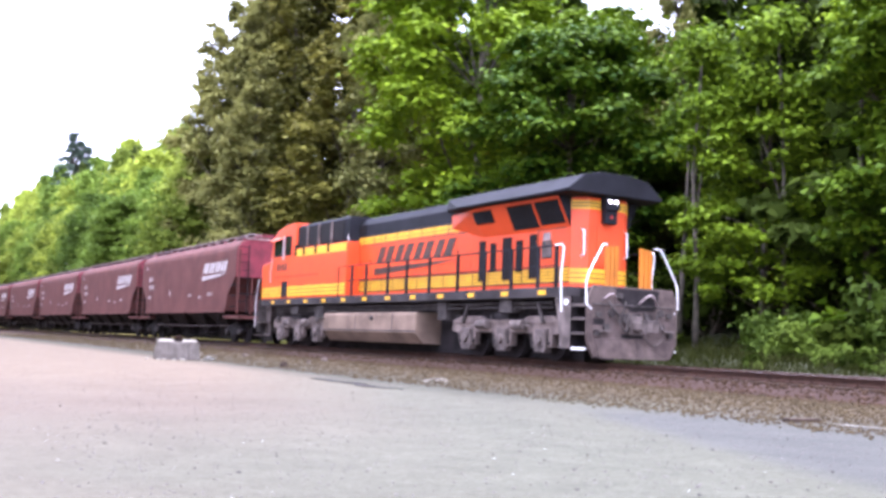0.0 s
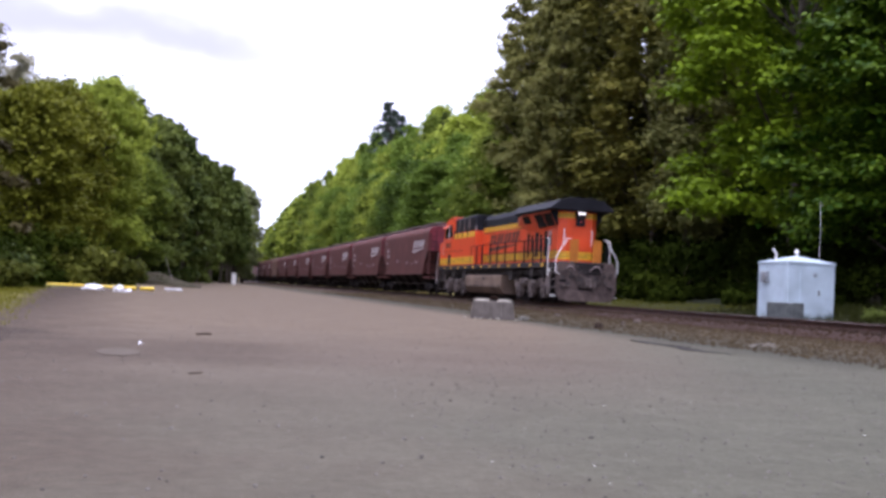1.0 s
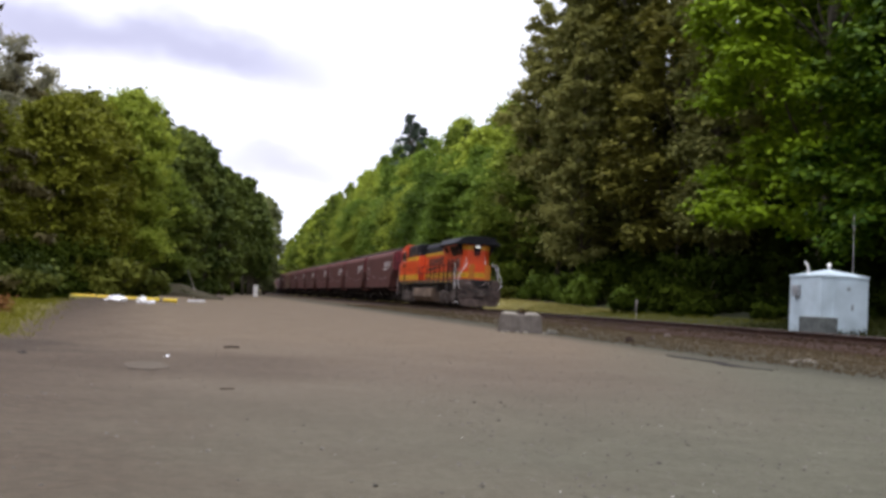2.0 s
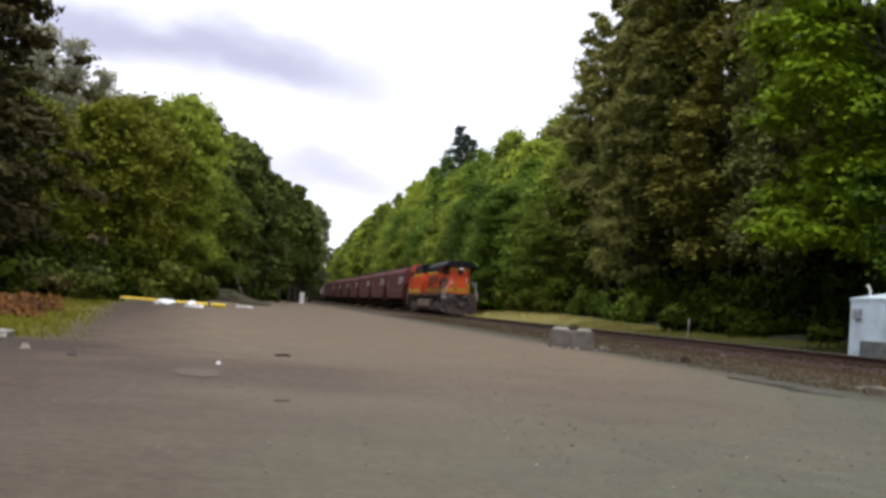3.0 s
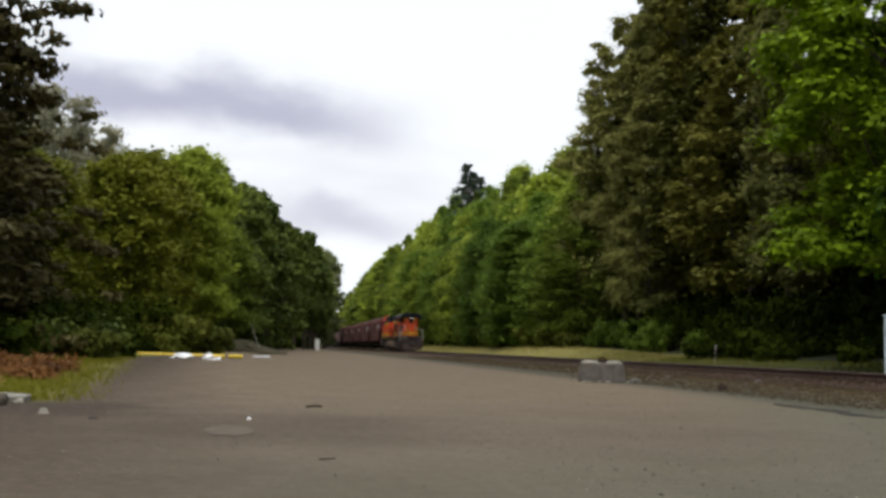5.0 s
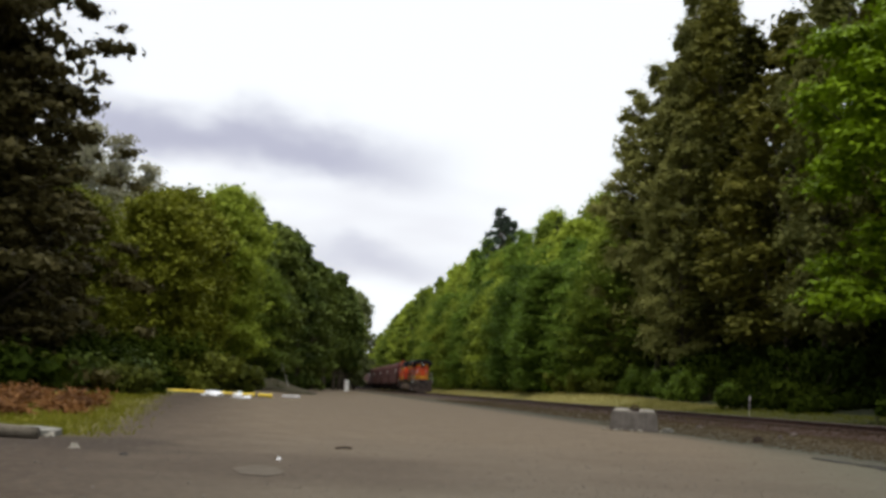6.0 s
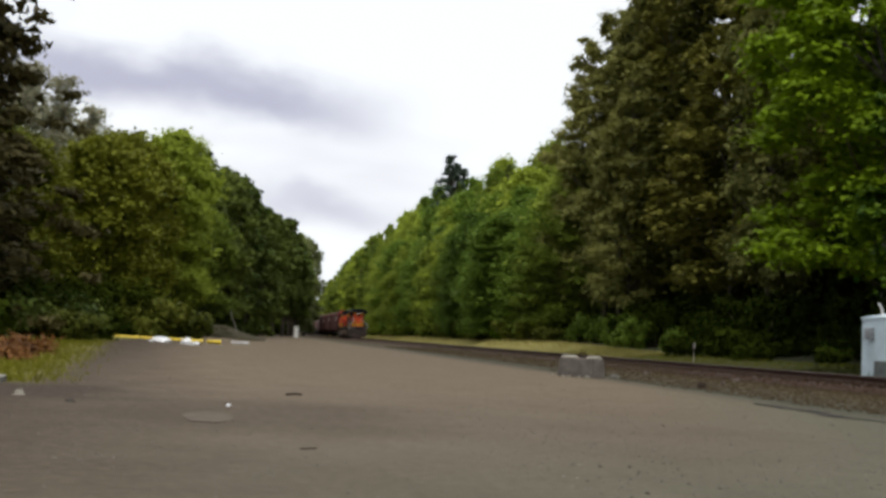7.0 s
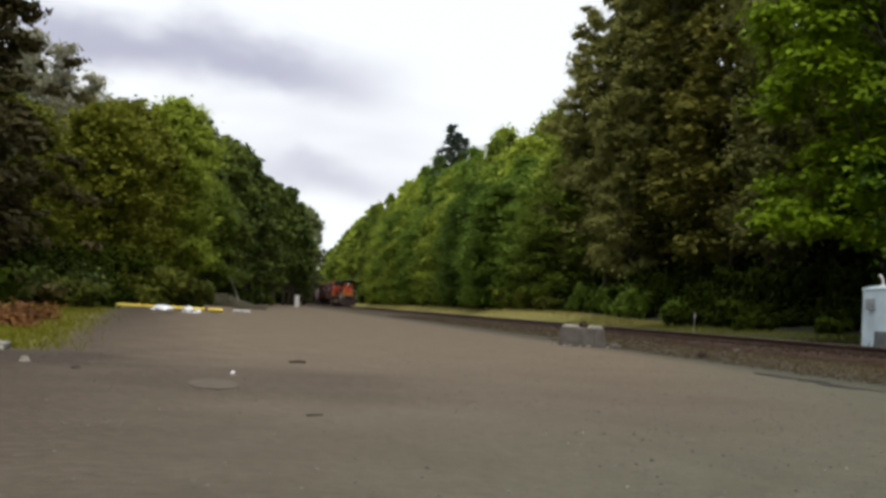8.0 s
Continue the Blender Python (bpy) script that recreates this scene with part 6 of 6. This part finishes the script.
def build_shrubs():
    rng = random.Random(15)
    g = "undergrowth beside the railway"
    s1 = shrub("leafy green bush under the trees", MAPLE, 1, 1.7, 1300, 0.3, g)
    # These bushes carry the shade under the trees in their leaf colour
    s2 = shrub("green bush under the trees, shade put into its leaf colour", SHADED_BUSH, 2, 1.5, 1300, 0.27, g)
    s4 = shrub("tall green bush with the wood's shade in its leaf colour", SHADED_BUSH, 6, 3.4, 3300, 0.25, g, 26)
    put(s4, 30.6, 30.0)
    put(s1, 26.4, 20.5, 0)
    put(s2, 26.0, 19, 0)
    for k in range(18):
        y = 4 + 6.0 * k
        again(s1 if y < 27 else s2, 26.2 + rng.uniform(-0.6, 1.8), y + rng.uniform(-1.2, 1.2), rng.uniform(0, 360), rng.uniform(0.45, 0.85))
    for k in range(26):
        y = 106 + 9 * k
        again(rng.choice((s1, s2)), 25.3 + bend(y) + rng.uniform(-0.4, 1.5), y, rng.uniform(0, 360), rng.uniform(1.0, 1.7))
    edge_spots = []
    for k in range(16):
        y = 46 + 6.5 * k
        edge_spots.append((0.062 * y - 10.2 - rng.uniform(0, 2.0), y, rng.uniform(0.6, 1.2)))
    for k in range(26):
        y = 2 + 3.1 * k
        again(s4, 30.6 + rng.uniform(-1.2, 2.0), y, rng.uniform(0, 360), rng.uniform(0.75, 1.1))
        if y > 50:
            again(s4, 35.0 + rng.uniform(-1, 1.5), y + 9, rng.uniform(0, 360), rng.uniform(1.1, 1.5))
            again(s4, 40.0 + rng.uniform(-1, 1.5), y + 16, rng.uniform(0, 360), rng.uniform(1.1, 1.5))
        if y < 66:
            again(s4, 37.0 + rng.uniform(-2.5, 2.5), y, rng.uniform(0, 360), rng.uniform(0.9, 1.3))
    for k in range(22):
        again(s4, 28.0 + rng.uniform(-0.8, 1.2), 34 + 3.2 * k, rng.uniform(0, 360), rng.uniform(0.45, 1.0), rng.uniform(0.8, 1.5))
    # Low bushes take darker leaf colours that stand in for shade down here
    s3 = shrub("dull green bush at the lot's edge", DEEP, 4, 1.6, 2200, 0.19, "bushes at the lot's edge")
    put(s3, -12.5, 56)
    for k in range(30):
        x, y = 21.0 + 3.6 * rng.random(), 3.0 + 28.5 * rng.random()
        again(rng.choice((s1, s2, s2, s2, s3)), x, y, rng.uniform(0, 360), rng.uniform(0.2, 0.45))
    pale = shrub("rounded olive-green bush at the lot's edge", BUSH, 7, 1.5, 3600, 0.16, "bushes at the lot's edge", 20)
    put(pale, -7.7, 40.0, 0, 0.95, 1.0)
    for x, y, k, tall in ((-8.7, 42.5, 0.9, 1.1), (-6.9, 60.5, 1.5, 1.25), (-4.9, 61.5, 1.3, 1.1), (-8.2, 63.0, 1.2, 1.2), (-9.6, 52.0, 1.0, 1.3), (24.9, 98, 1.5, 1.2), (25.3, 104, 1.7, 1.1), (25.0, 111, 1.6, 1.3), (25.6, 119, 1.9, 1.1), (25.4, 128, 1.8, 1.2), (25.5, 139, 1.9, 1.2), (25.0, 91, 1.1, 1.1)):
        again(pale, x, y, rng.uniform(0, 360), k, tall)
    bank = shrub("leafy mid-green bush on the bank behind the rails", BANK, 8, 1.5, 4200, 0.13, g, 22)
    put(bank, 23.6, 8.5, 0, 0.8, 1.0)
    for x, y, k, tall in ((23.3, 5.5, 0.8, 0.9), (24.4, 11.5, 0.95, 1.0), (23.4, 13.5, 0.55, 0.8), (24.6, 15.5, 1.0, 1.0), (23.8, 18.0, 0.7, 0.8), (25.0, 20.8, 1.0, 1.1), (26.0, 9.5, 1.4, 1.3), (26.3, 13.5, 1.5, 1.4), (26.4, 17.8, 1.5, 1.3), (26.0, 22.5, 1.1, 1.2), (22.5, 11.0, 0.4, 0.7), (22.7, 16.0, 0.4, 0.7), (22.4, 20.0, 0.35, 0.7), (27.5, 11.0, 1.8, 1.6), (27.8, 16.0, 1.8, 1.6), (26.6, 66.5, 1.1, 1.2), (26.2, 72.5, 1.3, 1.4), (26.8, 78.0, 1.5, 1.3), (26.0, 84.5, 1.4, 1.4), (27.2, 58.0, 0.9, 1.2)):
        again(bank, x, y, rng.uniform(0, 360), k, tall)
    for x, y, k, tall in ((24.0, 59.0, 0.6, 1.3), (24.4, 51.0, 0.55, 1.2), (24.8, 44.0, 0.6, 1.0), (25.8, 54.5, 0.9, 1.2)):
        again(s2, x, y, 67 * y, 1.3 * k, tall)
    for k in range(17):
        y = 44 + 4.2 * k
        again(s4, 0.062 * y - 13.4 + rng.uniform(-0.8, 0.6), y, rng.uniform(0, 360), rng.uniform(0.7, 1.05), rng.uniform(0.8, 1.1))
    fern = shrub("rust-brown dry fern clump at the lot's edge", DRY, 3, 0.8, 1300, 0.075, "dry ferns at the lot's edge", 12, 3.2, 1.5)
    put(fern, -6.6, 20.2, 0, 0.95, 0.6)
    for x, y, s in ((-6.2, 22.5, 0.7), (-6.4, 24.8, 0.75), (-6.8, 27.0, 0.8), (-7.4, 21.2, 0.8), (-7.3, 23.8, 0.8), (-7.9, 26.8, 0.85), (-8.2, 23.0, 0.85), (-7.0, 18.3, 0.7)):
        again(fern, x, y, rng.uniform(0, 360), 1.25 * s, 0.6)
    for x, y, s in ((-9.6, 40.5, 0.95), (-8.9, 45.5, 1.05), (-8.9, 50.0, 1.0)):
        again(s3, x, y, rng.uniform(0, 360), s)
    for x, y, s in ((-10.4, 36, 1.1), (-9.6, 31, 1.0), (-11.6, 44, 1.4), (-10.6, 26, 1.1), (-9.8, 20.5, 0.9), (-11.0, 48, 1.3)):
        again(s2, x, y, rng.uniform(0, 360), s)
    for k in range(12):
        again(s2, -0.6 + 0.75 * k, 196 + 4.5 * k, rng.uniform(0, 360), rng.uniform(1.6, 2.2))
    for x, y, k in ((-3.9, 90, 0.55), (-3.2, 94, 0.5), (-4.3, 97, 0.7), (-2.6, 99, 0.45), (-3.4, 86.5, 0.4)):
        again(s2, x, y, rng.uniform(0, 360), k, 1.2)
    for x, y, s in edge_spots:
        again(rng.choice((s3, s2, s2)), x, y, rng.uniform(0, 360), s)


def grass(name, count, place, height, label, seed, mat=GRASS):
    """Upright blades in one mesh."""
    rng = np.random.default_rng(seed)
    pts = np.array([place(rng) for _ in range(count)])
    base = np.array([(x, y, ground_z(x, y)) for x, y in pts])
    a = rng.uniform(0, 2 * math.pi, count)
    h = height * rng.uniform(0.4, 1.4, count)
    side = np.stack([np.cos(a), np.sin(a), 0 * a], 1) * (0.012 + 0.05 * height)
    lean = np.stack([rng.normal(size=count), rng.normal(size=count), 0 * a], 1) * 0.35 * h[:, None]
    tip = base + lean + np.stack([0 * h, 0 * h, h], 1)
    mid = base + lean * 0.3 + np.stack([0 * h, 0 * h, h * 0.55], 1)
    verts = np.stack([base - side * 0.6, base + side * 0.6, mid + side * 0.45, tip, mid - side * 0.45], 1).reshape(-1, 3)
    me = bpy.data.meshes.new(name)
    me.from_pydata(verts.tolist(), [], [tuple(range(5 * k, 5 * k + 5)) for k in range(count)])
    me.materials.append(mat)
    tagged(new(name, me), label, "grass", kind="stuff")


def build_grass():
    def verge(r):
        y = 62 + 150 * r.random() ** 1.4
        return r.uniform(20.6, 24.8), y

    def lawn(r):
        y = 15.2 + 33 * r.random() ** 1.3
        return -2.55 - 0.1 * y - 2.2 * r.random() ** 0.8 + 0.3 * r.normal(), y

    def green_verge(r):
        return 20.4 + 4.1 * r.random() ** 1.3, 40 + 34 * r.random()

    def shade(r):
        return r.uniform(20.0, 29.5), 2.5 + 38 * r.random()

    grass("verge_grass", 14000, verge, 0.22, "pale dry grass on the verge behind the track", 1, HAY)
    grass("verge_grass", 7000, green_verge, 0.16, "olive-green grass on the shaded verge", 4, VERGE)
    grass("lot_grass", 9000, lawn, 0.09, "short yellow-green grass at the lot's edge", 2)
    grass("undergrowth", 16000, shade, 0.32, "low green weeds with the trees' shade in their colour", 3, WEED)


build_near_trees()
build_far_trees()
build_left_trees()
build_shrubs()
build_grass()
build_stones()


# ---- what moves: the train runs away along the line ----
def tail(t):
    return 19.6 + 24.8 * t - 0.33 * t * t


def on_line(s0, length):
    """The pose of a car whose near end stands s0 along the line."""
    a, b = line_at(s0), line_at(s0 + length)
    return Matrix.Translation(a) @ pose(0, 0, 0, 0, 0, math.degrees(math.atan2(a.x - b.x, b.y - a.y)))


def motions():
    steps = [0.5 * k for k in range(17)]
    walk(LOCO, [(t, on_line(tail(t), 21.5)) for t in steps])
    for car, k in zip(HOPPERS, HOPPER_AT):
        walk(car, [(t, on_line(tail(t) + 24.0 + 18.3 * k, 18.3)) for t in steps])
    ticks = [k / FPS for k in range(8 * FPS + 1)]
    for w, y in WHEELS:
        walk(w, [(t, pose(0, y, 0.53) @ Matrix.Rotation(-(tail(t) - 19.6) / 0.53, 4, "X")) for t in ticks])


motions()
